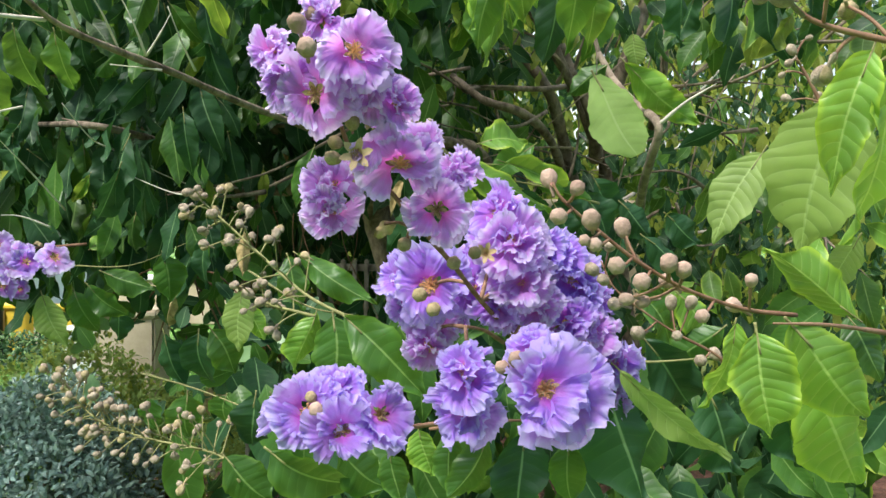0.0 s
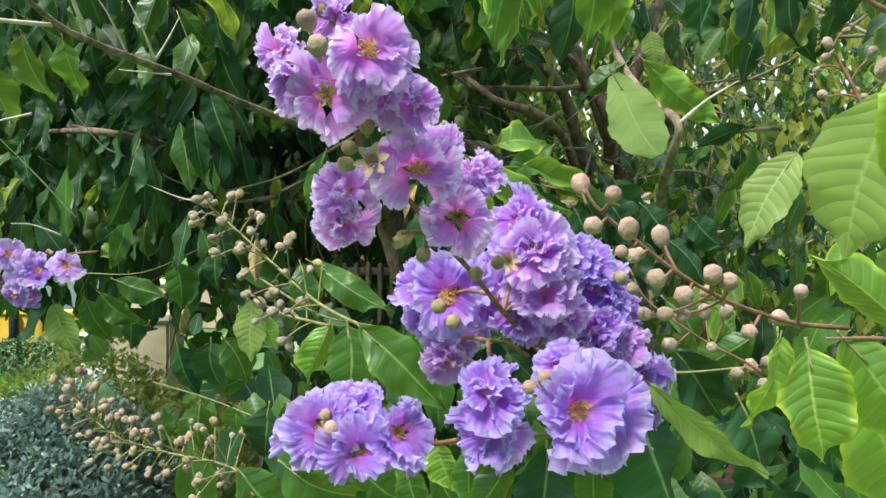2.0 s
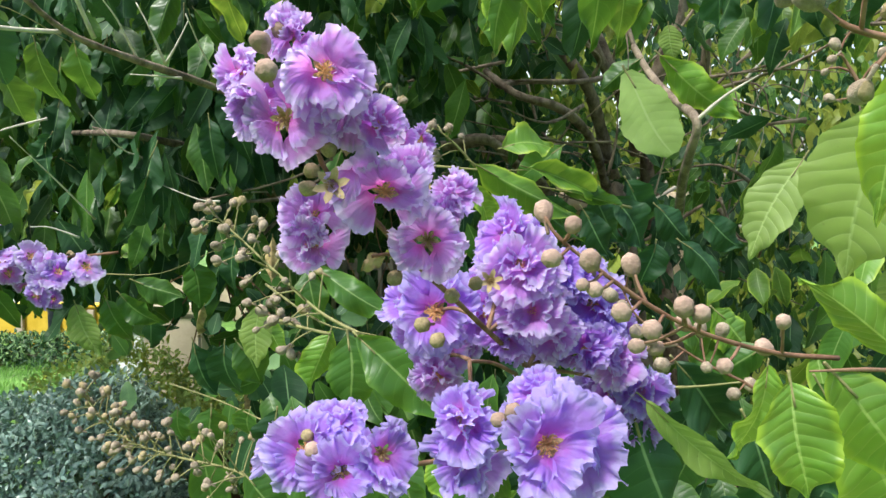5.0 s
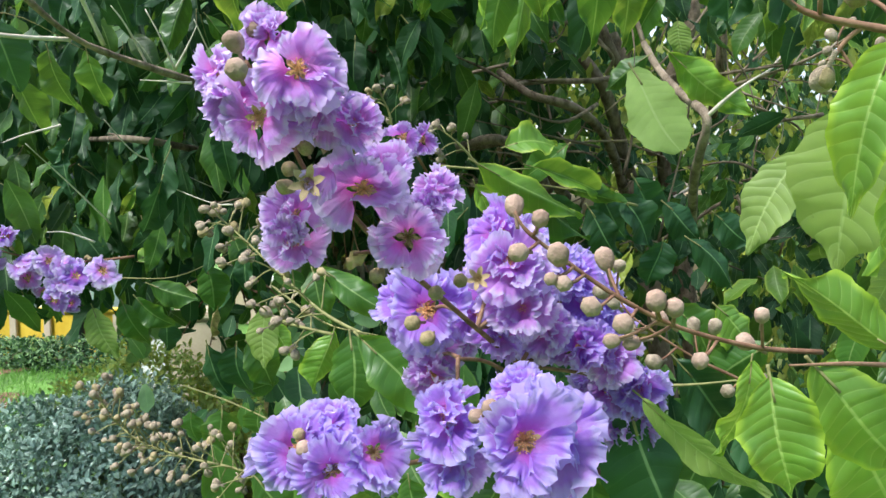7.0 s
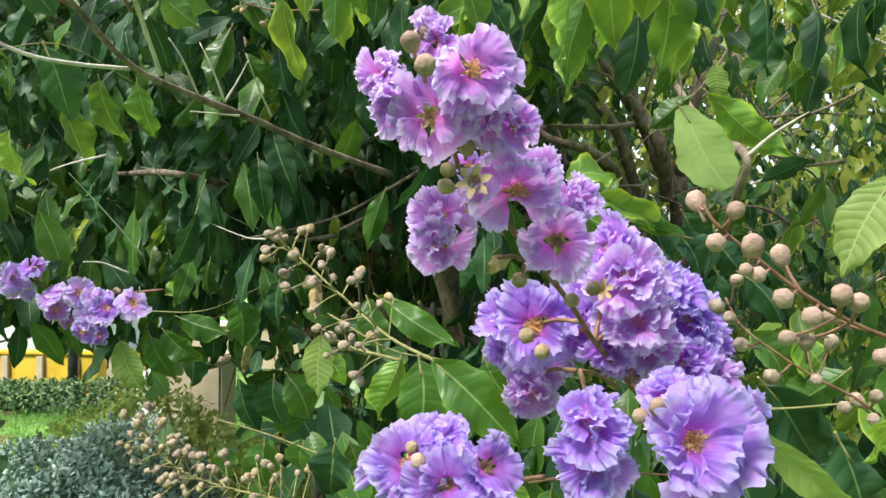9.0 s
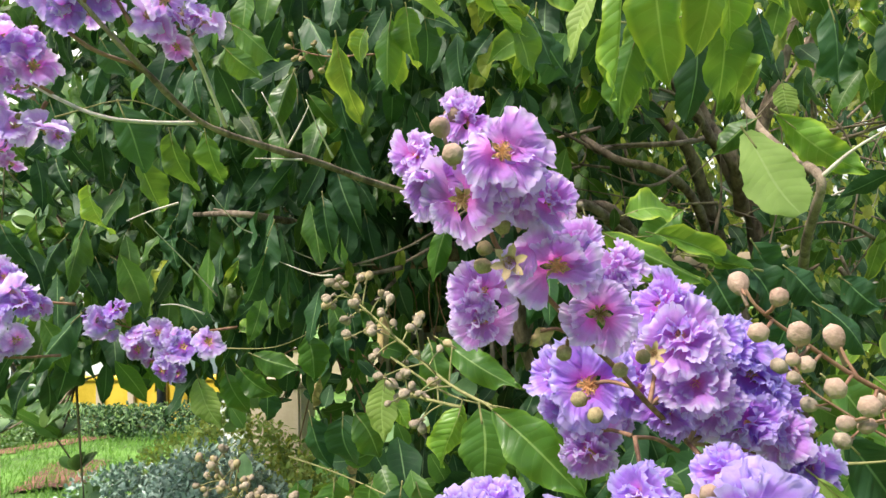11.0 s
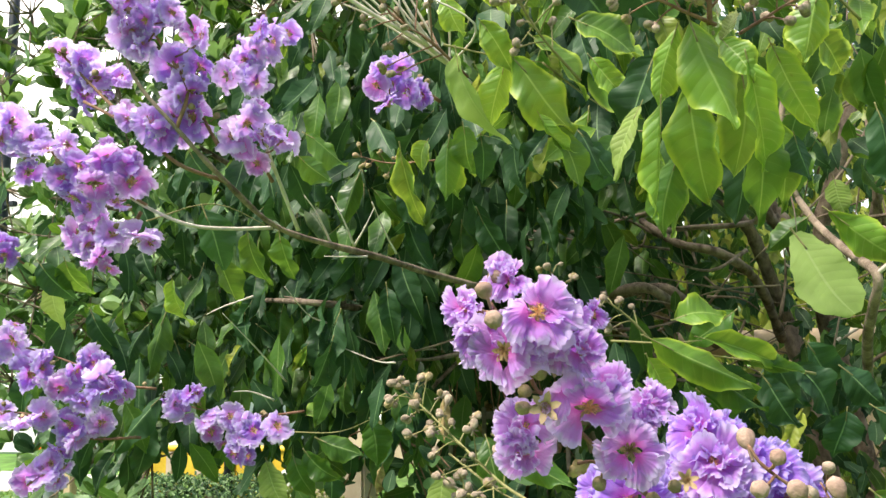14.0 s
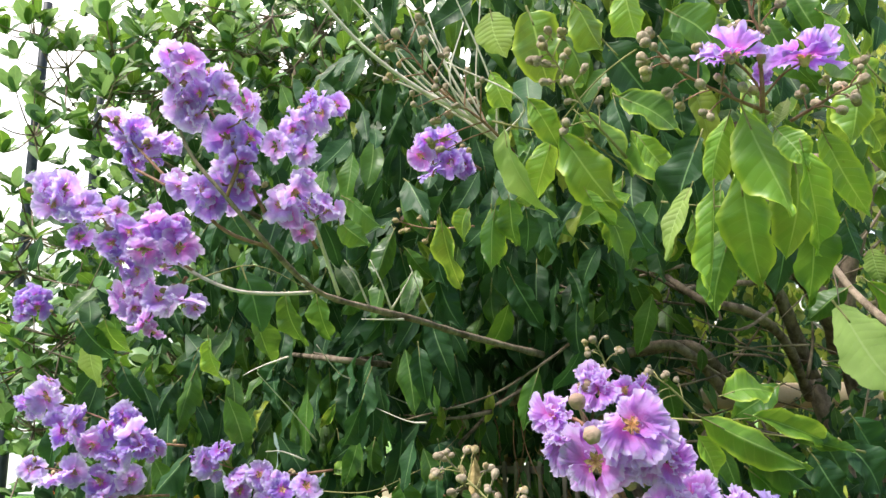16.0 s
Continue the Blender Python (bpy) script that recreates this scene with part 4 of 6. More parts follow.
# open places in the crown, each from its mouth to its back: two ends and two radii
GAPS = [(np.array(a), np.array(b), ra, rb) for a, b, ra, rb in (
    ((-0.193, 1.079, 1.528), (-0.424, 2.985, 1.426), 0.11, 0.26),
    ((0.111, 0.986, 1.592), (0.720, 4.659, 1.588), 0.055, 0.15),
    ((0.030, 1.0, 1.597), (0.230, 4.65, 1.585), 0.05, 0.14),
    ((0.075, 1.0, 1.595), (0.480, 4.65, 1.585), 0.05, 0.14),
    ((0.161, 1.160, 1.689), (0.313, 2.488, 1.894), 0.17, 0.36),
    ((-0.005, 1.204, 1.668), (0.038, 2.253, 1.734), 0.10, 0.16),
    ((-0.747, 1.217, 1.344), (-4.389, 6.923, 0.363), 0.07, 0.42),
    ((-0.585, 1.392, 1.233), (-2.422, 5.765, 0.393), 0.075, 0.32),
    ((-0.254, 1.141, 1.663), (-0.403, 2.038, 1.719), 0.08, 0.10),
)]


def in_gap(p):
    for a, b, ra, rb in GAPS:
        d = b - a
        t = float((p - a) @ d / (d @ d))
        if 0 <= t <= 1 and np.linalg.norm(p - a - d * t) < ra + (rb - ra) * t and rng.random() < 0.93:
            return True
    return False


def crown(count, low, high, mats, size, template=SMALL_LEAF, droop=0.9, face=(0, -1, 0.3), keep=None, loose=0.6):
    pl = [(p - O, y, z) for p, y, z in hanging(count, low, high, droop, face, lambda p: (keep is None or keep(p)) and not in_gap(p), loose)]
    return leaf_stuff("foliage", tree, pl, mats, template, rng.uniform(size[0], size[1], count))


HOLLOW = np.array((-0.240, 1.849, 1.447))


def left_wall(p):
    x, y, z = p
    if np.linalg.norm((p - HOLLOW) / np.array([0.26, 0.6, 0.16])) < 1:
        return False
    if 1.50 < z < 1.88 and x > -0.5 and rng.random() > 0.25:
        return False
    if z > 2.1 and x < -0.8 - 0.2 * math.sin(9 * z):
        return False
    if z < 1.36 + 0.06 * math.sin(7 * x) and x < -0.42:
        return False
    return y > 1.5 + 0.12 * math.sin(6 * x + 4 * z) + 0.1 * math.sin(11 * z)


def crown_parts(count, low, high, mats, size, keep, droop=1.2, face=(0, -0.9, 0.5), narrow=0.85):
    """The nearest hanging leaves, each one a leaf of its own."""
    for p, y, z in hanging(count, low, high, droop, face, lambda p: (keep is None or keep(p)) and not in_gap(p), 0.5):
        n = rng.uniform(size[0], size[1])
        m = frame_on(Vector(p), Vector(y), Vector(z), n * narrow, n, n)
        part("leaf", leaf_mesh(mats[int(rng.integers(len(mats)))], int(rng.integers(10))), tree, rel(tree.location, m))


# The LEAF_DARK share in these layers stands in for shade inside the crown.
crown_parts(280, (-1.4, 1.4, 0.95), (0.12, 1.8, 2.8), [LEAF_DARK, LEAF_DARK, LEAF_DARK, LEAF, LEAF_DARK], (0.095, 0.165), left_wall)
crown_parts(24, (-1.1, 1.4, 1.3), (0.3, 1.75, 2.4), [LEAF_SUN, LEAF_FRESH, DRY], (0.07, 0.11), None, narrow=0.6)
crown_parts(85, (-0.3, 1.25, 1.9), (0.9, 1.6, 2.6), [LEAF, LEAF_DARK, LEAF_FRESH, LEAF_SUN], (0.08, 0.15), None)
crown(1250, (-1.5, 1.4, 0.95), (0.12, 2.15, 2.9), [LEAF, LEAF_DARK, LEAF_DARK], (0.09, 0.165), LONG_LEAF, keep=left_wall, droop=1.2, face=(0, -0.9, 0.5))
crown(520, (-0.5, 1.1, 0.35), (1.4, 2.3, 1.0), [LEAF, LEAF_DARK], (0.11, 0.17))
crown(420, (-0.45, 1.15, 0.7), (0.95, 1.9, 1.30), [LEAF, LEAF_DARK], (0.11, 0.17), keep=lambda p: p[2] < 1.28 - 0.1 * abs(p[0]))
crown(1700, (-0.1, 2.3, 0.6), (1.9, 3.5, 3.3), [LEAF, LEAF_SUN, LEAF_DARK, LEAF_SUN, LEAF_FRESH], (0.05, 0.095), SMALL_LEAF_B, keep=lambda p: not (0.2 < p[0] < 1.3 and abs(p[2] - 1.62) < 0.07))
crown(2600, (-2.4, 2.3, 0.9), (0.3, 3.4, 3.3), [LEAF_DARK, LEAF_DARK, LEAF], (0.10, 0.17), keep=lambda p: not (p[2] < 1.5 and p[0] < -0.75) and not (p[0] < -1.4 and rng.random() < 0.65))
# Far filler foliage closing the sky gaps; LEAF_SUN gives it painted sunlit specks.
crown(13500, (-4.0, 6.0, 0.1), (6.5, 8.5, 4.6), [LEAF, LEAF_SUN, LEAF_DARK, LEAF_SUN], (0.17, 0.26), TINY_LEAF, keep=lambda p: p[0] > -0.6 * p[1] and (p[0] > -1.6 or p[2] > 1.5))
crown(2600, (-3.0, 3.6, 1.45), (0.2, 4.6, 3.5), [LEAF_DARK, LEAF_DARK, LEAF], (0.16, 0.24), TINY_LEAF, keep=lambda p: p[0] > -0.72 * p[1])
crown(11000, (-0.6, 3.4, 0.1), (4.2, 5.6, 4.0), [LEAF, LEAF_SUN, LEAF_DARK, LEAF_DARK, LEAF_SUN, LEAF_DARK], (0.06, 0.10), TINY_LEAF)
crown(420, (0.1, 2.2, 1.2), (1.1, 2.6, 1.78), [LEAF_DARK, LEAF, LEAF_DARK], (0.06, 0.10), SMALL_LEAF_B)
# Filler of dark leaves and dry shoots, added to give the hollow its shade.
back = np.array((-0.431, 3.037, 1.423))
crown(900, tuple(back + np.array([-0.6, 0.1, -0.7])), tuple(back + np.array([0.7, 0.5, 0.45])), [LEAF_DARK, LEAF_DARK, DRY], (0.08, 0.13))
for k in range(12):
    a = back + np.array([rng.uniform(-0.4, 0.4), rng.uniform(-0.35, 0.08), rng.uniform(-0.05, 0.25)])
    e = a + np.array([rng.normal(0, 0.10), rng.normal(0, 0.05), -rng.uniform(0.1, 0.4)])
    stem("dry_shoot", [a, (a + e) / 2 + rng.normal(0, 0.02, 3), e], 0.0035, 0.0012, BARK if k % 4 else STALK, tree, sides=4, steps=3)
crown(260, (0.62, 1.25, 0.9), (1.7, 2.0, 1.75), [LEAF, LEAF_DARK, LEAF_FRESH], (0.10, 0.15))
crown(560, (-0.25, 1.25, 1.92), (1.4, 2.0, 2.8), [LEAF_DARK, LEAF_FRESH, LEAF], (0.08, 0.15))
# Unseen leaf roof above the view, added only to block light from the interior.
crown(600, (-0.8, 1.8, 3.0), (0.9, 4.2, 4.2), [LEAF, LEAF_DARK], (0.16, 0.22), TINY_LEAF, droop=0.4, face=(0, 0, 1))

# Upturned dark leaves added as a small roof to shade the hollow from the sun.
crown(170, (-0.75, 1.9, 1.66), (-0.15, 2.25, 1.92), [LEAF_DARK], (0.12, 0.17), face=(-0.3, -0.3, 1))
sprig = thing("small_leaved_sprig", (-0.608, 1.747, 1.377), "hanging sprigs with many small round dark leaves", "leafy branch", "leafy shoots")
pl = []
for c in ((-0.740, 1.742, 1.241), (-0.647, 1.743, 1.269), (-0.550, 1.693, 1.277), (-0.484, 1.691, 1.226), (-0.605, 1.739, 1.163), (-0.433, 1.644, 1.310), (-0.804, 1.795, 1.316), (-0.369, 1.591, 1.219), (-0.705, 1.789, 1.152), (-0.470, 1.689, 1.148)):
    stem("twig", [(-0.608, 1.747, 1.377), (np.array((-0.608, 1.747, 1.377)) + np.array(c)) / 2 + np.array([0, 0, 0.03]), c], 0.003, 0.0015, STALK, sprig, sides=5)
    for _ in range(17):
        p = np.array(c) + rng.normal(0, 1, 3) * np.array([0.065, 0.06, 0.05])
        if in_gap(p):
            continue
        p = p - np.array(sprig.location)
        pl.append((p, np.array([rng.normal(0, 0.7), rng.normal(0, 0.4), -0.5 + rng.normal(0, 0.5)]), np.array([0, -1, 0.5]) + rng.normal(0, 0.5, 3)))
leaf_stuff("foliage", sprig, pl, [LEAF_DARK, LEAF_DARK, LEAF, LEAF_ROUND], ROUND_LEAF, rng.uniform(0.04, 0.075, len(pl)))

# round-leaved tree at the side
rt = thing("round_leaved_tree", (-0.9, 3.75, 0), "tree with thick rounded leaves in rosettes against the pale sky", "tree")
stem("trunk", [(-0.9, 3.75, 0), (-0.95, 3.7, 1.0), (-1.1, 3.6, 1.9), (-1.3, 3.5, 2.6)], 0.07, 0.03, BARK, rt, sides=10)
for e in ((-2.154, 1.980, 2.724), (-1.854, 1.996, 2.543), (-1.661, 2.174, 2.969), (-1.360, 2.286, 2.839), (-2.269, 2.159, 2.219), (-2.023, 2.116, 1.744), (-1.641, 2.018, 1.712)):
    stem("branch", [(-1.1, 3.6, 1.9), (np.array((-1.1, 3.6, 1.9)) + np.array(e)) / 2 + np.array([0, 0, 0.05]), e], 0.018, 0.005, BARK, rt)


def rosettes(centres, each, spread, mats, size, seed, twigs=False, template=ROUND_LEAF):
    r = np.random.default_rng(seed)
    pl = []
    for c in centres:
        for _ in range(each):
            q = np.array(c) + r.normal(0, spread, 3)
            if in_gap(q):
                continue
            ax = np.array([r.normal(0, 0.4), r.normal(-0.2, 0.4), 1.0])
            if twigs:
                stem("twig", [c, (np.array(c) + q) / 2 + np.array([0, 0, -0.015]), q], 0.004, 0.002, BARK, rt, sides=5, steps=3)
            for k in range(6):
                a = k * 1.05 + r.random()
                d = ax * 0.75 + np.array([math.cos(a), math.sin(a), 0.0]) * 0.8
                pl.append((q - np.array(rt.location), d, ax * 0.6 - d * 0.2 + np.array([0, -0.5, 0.2])))
    return leaf_stuff("foliage", rt, pl, mats, template, r.uniform(size[0], size[1], len(pl)))


rosettes([(-2.140, 1.941, 2.927), (-2.029, 1.998, 2.804), (-1.866, 2.032, 2.863), (-2.165, 2.011, 2.562), (-1.872, 1.987, 2.563)], 9, 0.12, [LEAF_ROUND, LEAF_ROUND, LEAF], (0.065, 0.10), 1, True)
rosettes([(-1.658, 2.165, 3.011), (-1.480, 2.238, 2.904), (-1.347, 2.250, 3.028), (-1.277, 2.309, 2.838), (-1.226, 2.389, 3.033), (-1.057, 2.442, 3.009), (-1.078, 2.282, 2.731), (-1.737, 2.196, 2.760), (-1.765, 2.120, 2.577)], 12, 0.14, [LEAF_ROUND, LEAF_ROUND, LEAF], (0.065, 0.095), 2, True)
rosettes([(-2.269, 2.159, 2.219), (-2.319, 2.171, 2.093), (-2.037, 2.096, 1.822), (-1.800, 2.078, 1.718), (-1.439, 1.971, 1.706), (-2.138, 2.083, 1.745), (-1.353, 1.914, 1.585), (-2.154, 2.128, 1.511), (-1.883, 2.082, 1.587), (-1.602, 2.071, 1.513), (-1.55, 1.9, 1.33), (-1.42, 1.92, 1.28), (-1.66, 1.9, 1.40)], 11, 0.15, [LEAF_ROUND, LEAF], (0.06, 0.09), 3, True)
rosettes([(-2.120, 2.517, 3.240), (-1.898, 2.570, 3.287), (-1.660, 2.653, 3.209), (-1.412, 2.709, 3.281), (-1.216, 2.704, 3.059), (-1.018, 2.730, 3.201), (-1.506, 2.749, 2.959), (-1.283, 2.746, 2.772), (-1.030, 2.695, 2.849), (-1.750, 2.772, 3.029), (-1.165, 2.720, 2.548), (-1.434, 2.733, 2.629), (-1.810, 2.699, 2.790), (-1.932, 2.601, 2.587), (-2.362, 2.494, 2.521), (-2.439, 2.484, 1.958), (-2.592, 2.489, 1.727), (-2.315, 2.558, 1.770)], 13, 0.17, [LEAF_ROUND, LEAF_DARK, LEAF], (0.06, 0.09), 5)
rosettes([(-1.747, 2.158, 1.718), (-1.680, 2.177, 1.569), (-1.796, 2.165, 1.388), (-1.433, 2.114, 1.685), (-1.419, 2.198, 2.166), (-1.649, 2.132, 2.169), (-1.151, 2.274, 2.163)], 12, 0.16, [LEAF_ROUND, LEAF_DARK], (0.06, 0.09), 4)

far_clumps = []
cr = np.random.default_rng(77)
while len(far_clumps) < 120:
    c = np.array([cr.uniform(-3.7, -1.3), cr.uniform(3.3, 4.2), cr.uniform(1.75, 4.2)])
    edge = c[0] + 0.93 * c[1] + 0.12 * math.sin(5 * c[2])
    if edge > 0.25 * cr.random():
        far_clumps.append(tuple(c))
while len(far_clumps) < 165:
    c = np.array([cr.uniform(-4.4, -2.4), cr.uniform(3.0, 4.2), cr.uniform(1.25, 2.3)])
    if -1.07 < c[0] / c[1] < -0.78:
        far_clumps.append(tuple(c))
rosettes(far_clumps, 6, 0.16, [LEAF_ROUND, LEAF_DARK, LEAF], (0.08, 0.12), 6, template=TINY_ROUND)

# ---- leaves that stand out, on leafy shoots ----
def shoot(label, pts, r, leaves, mat_stem=STALK_GREEN, name="leafy_shoot"):
    """A shoot with its leaves: rows of base, tip, width, material, roll."""
    t = thing(name, pts[0], label, "leafy branch", "leafy shoots")
    stem("stalk", pts, r * 0.55, r * 0.2, mat_stem, t, knots=0.3)
    for base, tip, width, mat, roll in leaves:
        leaf(t, base, tip, width, mat, roll=roll, kind=11 if mat is LEAF_SOFT and not roll else 12 if mat is LEAF_PALE else None)
    return t


shoot("brown shoot with lime-green drooping leaves", [(0.257, 0.418, 1.441), (0.211, 0.398, 1.448), (0.171, 0.379, 1.451)], 0.0028, [
    ((0.162, 0.378, 1.447), (0.170, 0.366, 1.391), 0.0393, LEAF_LIME, -8),
    ((0.185, 0.388, 1.449), (0.235, 0.377, 1.393), 0.0414, LEAF_LIME, 12),
    ((0.236, 0.419, 1.450), (0.183, 0.400, 1.481), 0.0274, LEAF_LIME, -30),
    ((0.217, 0.437, 1.414), (0.278, 0.434, 1.331), 0.0517, LEAF_LIME, 10),
    ((0.167, 0.418, 1.445), (0.160, 0.407, 1.394), 0.0230, LEAF_LIME, -40),
    ((0.231, 0.419, 1.451), (0.248, 0.398, 1.423), 0.0290, LEAF, 0),
], STALK)
shoot("leafy shoot with broad ribbed pale green leaves", [(0.261, 0.404, 1.607), (0.248, 0.424, 1.596), (0.245, 0.453, 1.585)], 0.003, [
    ((0.247, 0.453, 1.583), (0.222, 0.470, 1.485), 0.0652, LEAF_PALE, -5),
    ((0.268, 0.623, 1.564), (0.222, 0.620, 1.493), 0.0404, LEAF_PALE, 15),
    ((0.191, 0.333, 1.581), (0.169, 0.331, 1.520), 0.0266, LEAF_LIME, 20),
    ((0.199, 0.333, 1.573), (0.195, 0.330, 1.492), 0.0379, LEAF_LIME, -10),
    ((0.282, 0.500, 1.495), (0.263, 0.499, 1.456), 0.0268, LEAF_PALE, -10),
])
shoot("shoot with dark green leaves under the flowers", [(0.141, 0.656, 1.379), (0.192, 0.656, 1.379), (0.265, 0.676, 1.382)], 0.003, [
    ((0.145, 0.596, 1.383), (0.222, 0.574, 1.306), 0.0285, LEAF_PALE, 40),
    ((0.138, 0.616, 1.374), (0.173, 0.612, 1.251), 0.0713, LEAF_DARK, 0),
    ((0.285, 0.616, 1.384), (0.320, 0.613, 1.284), 0.0499, LEAF_DARK, 5),
    ((0.238, 0.655, 1.355), (0.287, 0.652, 1.267), 0.0582, LEAF_DARK, -10),
    ((0.187, 0.677, 1.396), (0.258, 0.694, 1.319), 0.0521, LEAF_DARK, 10),
    ((0.271, 0.597, 1.396), (0.328, 0.593, 1.296), 0.0437, LEAF, 20),
    ((0.240, 0.748, 1.432), (0.292, 0.747, 1.387), 0.0431, LEAF_LIME, 10),
    ((0.200, 0.748, 1.432), (0.258, 0.746, 1.381), 0.0460, LEAF, 0),
    ((0.286, 0.747, 1.398), (0.235, 0.745, 1.355), 0.0431, LEAF, 0),
])
shoot("shoot with green leaves hanging below the big flower", [(-0.010, 0.674, 1.310), (0.063, 0.674, 1.319), (0.135, 0.694, 1.312)], 0.003, [
    ((0.042, 0.654, 1.309), (0.021, 0.632, 1.251), 0.0374, LEAF, -20),
    ((0.074, 0.654, 1.314), (0.076, 0.631, 1.239), 0.0548, LEAF_DARK, 0),
    ((0.116, 0.664, 1.304), (0.119, 0.651, 1.242), 0.0379, LEAF, 20),
    ((0.011, 0.693, 1.299), (0.002, 0.691, 1.240), 0.0322, LEAF, 10),
    ((-0.051, 0.742, 1.267), (-0.044, 0.740, 1.209), 0.0345, LEAF, 10),
    ((-0.022, 0.743, 1.290), (-0.010, 0.741, 1.239), 0.0345, LEAF_LIME, 10),
], STALK)
shoot("shoot with broad mid-green leaves behind the lilac flowers", [(-0.250, 0.948, 1.435), (-0.158, 0.847, 1.403), (-0.085, 0.777, 1.400)], 0.0028, [
    ((-0.099, 0.757, 1.401), (-0.015, 0.715, 1.332), 0.0546, LEAF, 10),
    ((-0.118, 0.797, 1.397), (-0.106, 0.774, 1.322), 0.0674, LEAF, 0),
    ((-0.140, 0.817, 1.398), (-0.155, 0.795, 1.332), 0.0399, LEAF_LIME, -15),
    ((-0.186, 0.949, 1.456), (-0.093, 0.897, 1.406), 0.0409, LEAF, 25),
    ((-0.206, 0.979, 1.452), (-0.176, 0.947, 1.392), 0.0473, LEAF, 0),
    ((-0.258, 0.947, 1.409), (-0.259, 0.925, 1.336), 0.0400, LEAF_PALE, -10),
    ((-0.257, 0.947, 1.391), (-0.223, 0.935, 1.353), 0.0291, LEAF_LIME, 20),
    ((-0.050, 0.797, 1.398), (-0.025, 0.795, 1.350), 0.0429, LEAF, 0),
])
shoot("leafy shoot with dark green oval leaves low down", [(-0.529, 1.291, 1.228), (-0.379, 1.141, 1.235), (-0.229, 0.991, 1.232)], 0.003, [
    ((-0.207, 0.891, 1.218), (-0.111, 0.868, 1.148), 0.0759, LEAF, 10),
    ((-0.277, 0.940, 1.195), (-0.212, 0.928, 1.133), 0.0619, LEAF, 0),
    ((-0.251, 0.992, 1.263), (-0.267, 0.989, 1.180), 0.0651, LEAF_DARK, 0),
    ((-0.230, 0.992, 1.263), (-0.213, 0.990, 1.194), 0.0575, LEAF, 20),
    ((-0.378, 1.092, 1.239), (-0.382, 1.089, 1.162), 0.0632, LEAF, 0),
    ((-0.412, 1.244, 1.307), (-0.419, 1.241, 1.207), 0.0690, LEAF_DARK, 10),
    ((-0.374, 1.194, 1.320), (-0.324, 1.192, 1.252), 0.0662, LEAF, 10),
    ((-0.320, 1.092, 1.238), (-0.336, 1.090, 1.188), 0.0506, LEAF, 10),
    ((-0.493, 1.240, 1.196), (-0.495, 1.238, 1.134), 0.0460, LEAF, 10),
    ((-0.527, 1.393, 1.283), (-0.504, 1.389, 1.165), 0.0536, LEAF_DARK, 10),
    ((-0.123, 0.891, 1.219), (-0.060, 0.889, 1.165), 0.0621, LEAF, 10),
    ((-0.101, 0.940, 1.204), (-0.092, 0.937, 1.124), 0.0552, LEAF, 0),
])
shoot("twig with oval green leaves beside the small lilac panicle", [(-0.788, 1.547, 1.399), (-0.657, 1.547, 1.401), (-0.539, 1.549, 1.450)], 0.003, [
    ((-0.570, 1.498, 1.428), (-0.543, 1.495, 1.331), 0.0747, LEAF, 0),
    ((-0.691, 1.497, 1.390), (-0.594, 1.496, 1.350), 0.0598, LEAF, 10),
    ((-0.731, 1.516, 1.361), (-0.660, 1.513, 1.284), 0.0598, LEAF, 0),
    ((-0.814, 1.495, 1.342), (-0.777, 1.492, 1.232), 0.0632, LEAF_PALE, 0),
    ((-0.760, 1.516, 1.349), (-0.718, 1.512, 1.251), 0.0575, LEAF, 0),
    ((-0.668, 1.601, 1.508), (-0.691, 1.598, 1.422), 0.0589, LEAF, 0),
    ((-0.765, 1.599, 1.433), (-0.717, 1.600, 1.471), 0.0490, LEAF_LIME, 0),
    ((-0.680, 1.544, 1.312), (-0.685, 1.542, 1.234), 0.0575, LEAF_DARK, 0),
])
shoot("shoot with long arching green leaves in mid air", [(0.211, 1.002, 1.530), (0.120, 0.952, 1.550), (0.045, 0.923, 1.561)], 0.003, [
    ((0.044, 0.923, 1.559), (0.149, 0.901, 1.501), 0.0437, LEAF, 15),
    ((0.116, 0.952, 1.553), (0.185, 0.932, 1.527), 0.0291, LEAF, 30),
    ((0.127, 1.055, 1.613), (0.060, 1.053, 1.568), 0.0460, LEAF, 0),
    ((0.187, 1.002, 1.542), (0.250, 1.000, 1.481), 0.0536, LEAF_DARK, 0),
    ((0.242, 1.000, 1.485), (0.231, 0.998, 1.424), 0.0498, LEAF_DARK, 0),
    ((0.286, 1.050, 1.485), (0.367, 1.048, 1.434), 0.0460, LEAF_DARK, 0),
    ((0.069, 0.951, 1.512), (0.128, 0.949, 1.462), 0.0510, LEAF, 0),
    ((0.149, 1.002, 1.529), (0.196, 0.999, 1.461), 0.0498, LEAF_DARK, 0),
    ((0.333, 1.101, 1.518), (0.393, 1.100, 1.469), 0.0506, LEAF_DARK, 0),
    ((0.265, 1.102, 1.534), (0.325, 1.100, 1.484), 0.0506, LEAF_DARK, 0),
])
shoot("grey twig with one pale leaf hanging from it", [(0.225, 1.131, 1.791), (0.227, 1.120, 1.755), (0.225, 1.108, 1.719)], 0.0025, [
    ((0.222, 1.108, 1.723), (0.284, 1.084, 1.610), 0.0902, LEAF_SOFT, 0),
    ((0.305, 1.260, 1.776), (0.430, 1.256, 1.651), 0.0644, LEAF_LIME, 10),
    ((0.263, 1.210, 1.762), (0.195, 1.208, 1.719), 0.0414, LEAF, 0),
    ((0.329, 1.313, 1.839), (0.340, 1.311, 1.780), 0.0448, LEAF_PALE, 0),
], BARK)
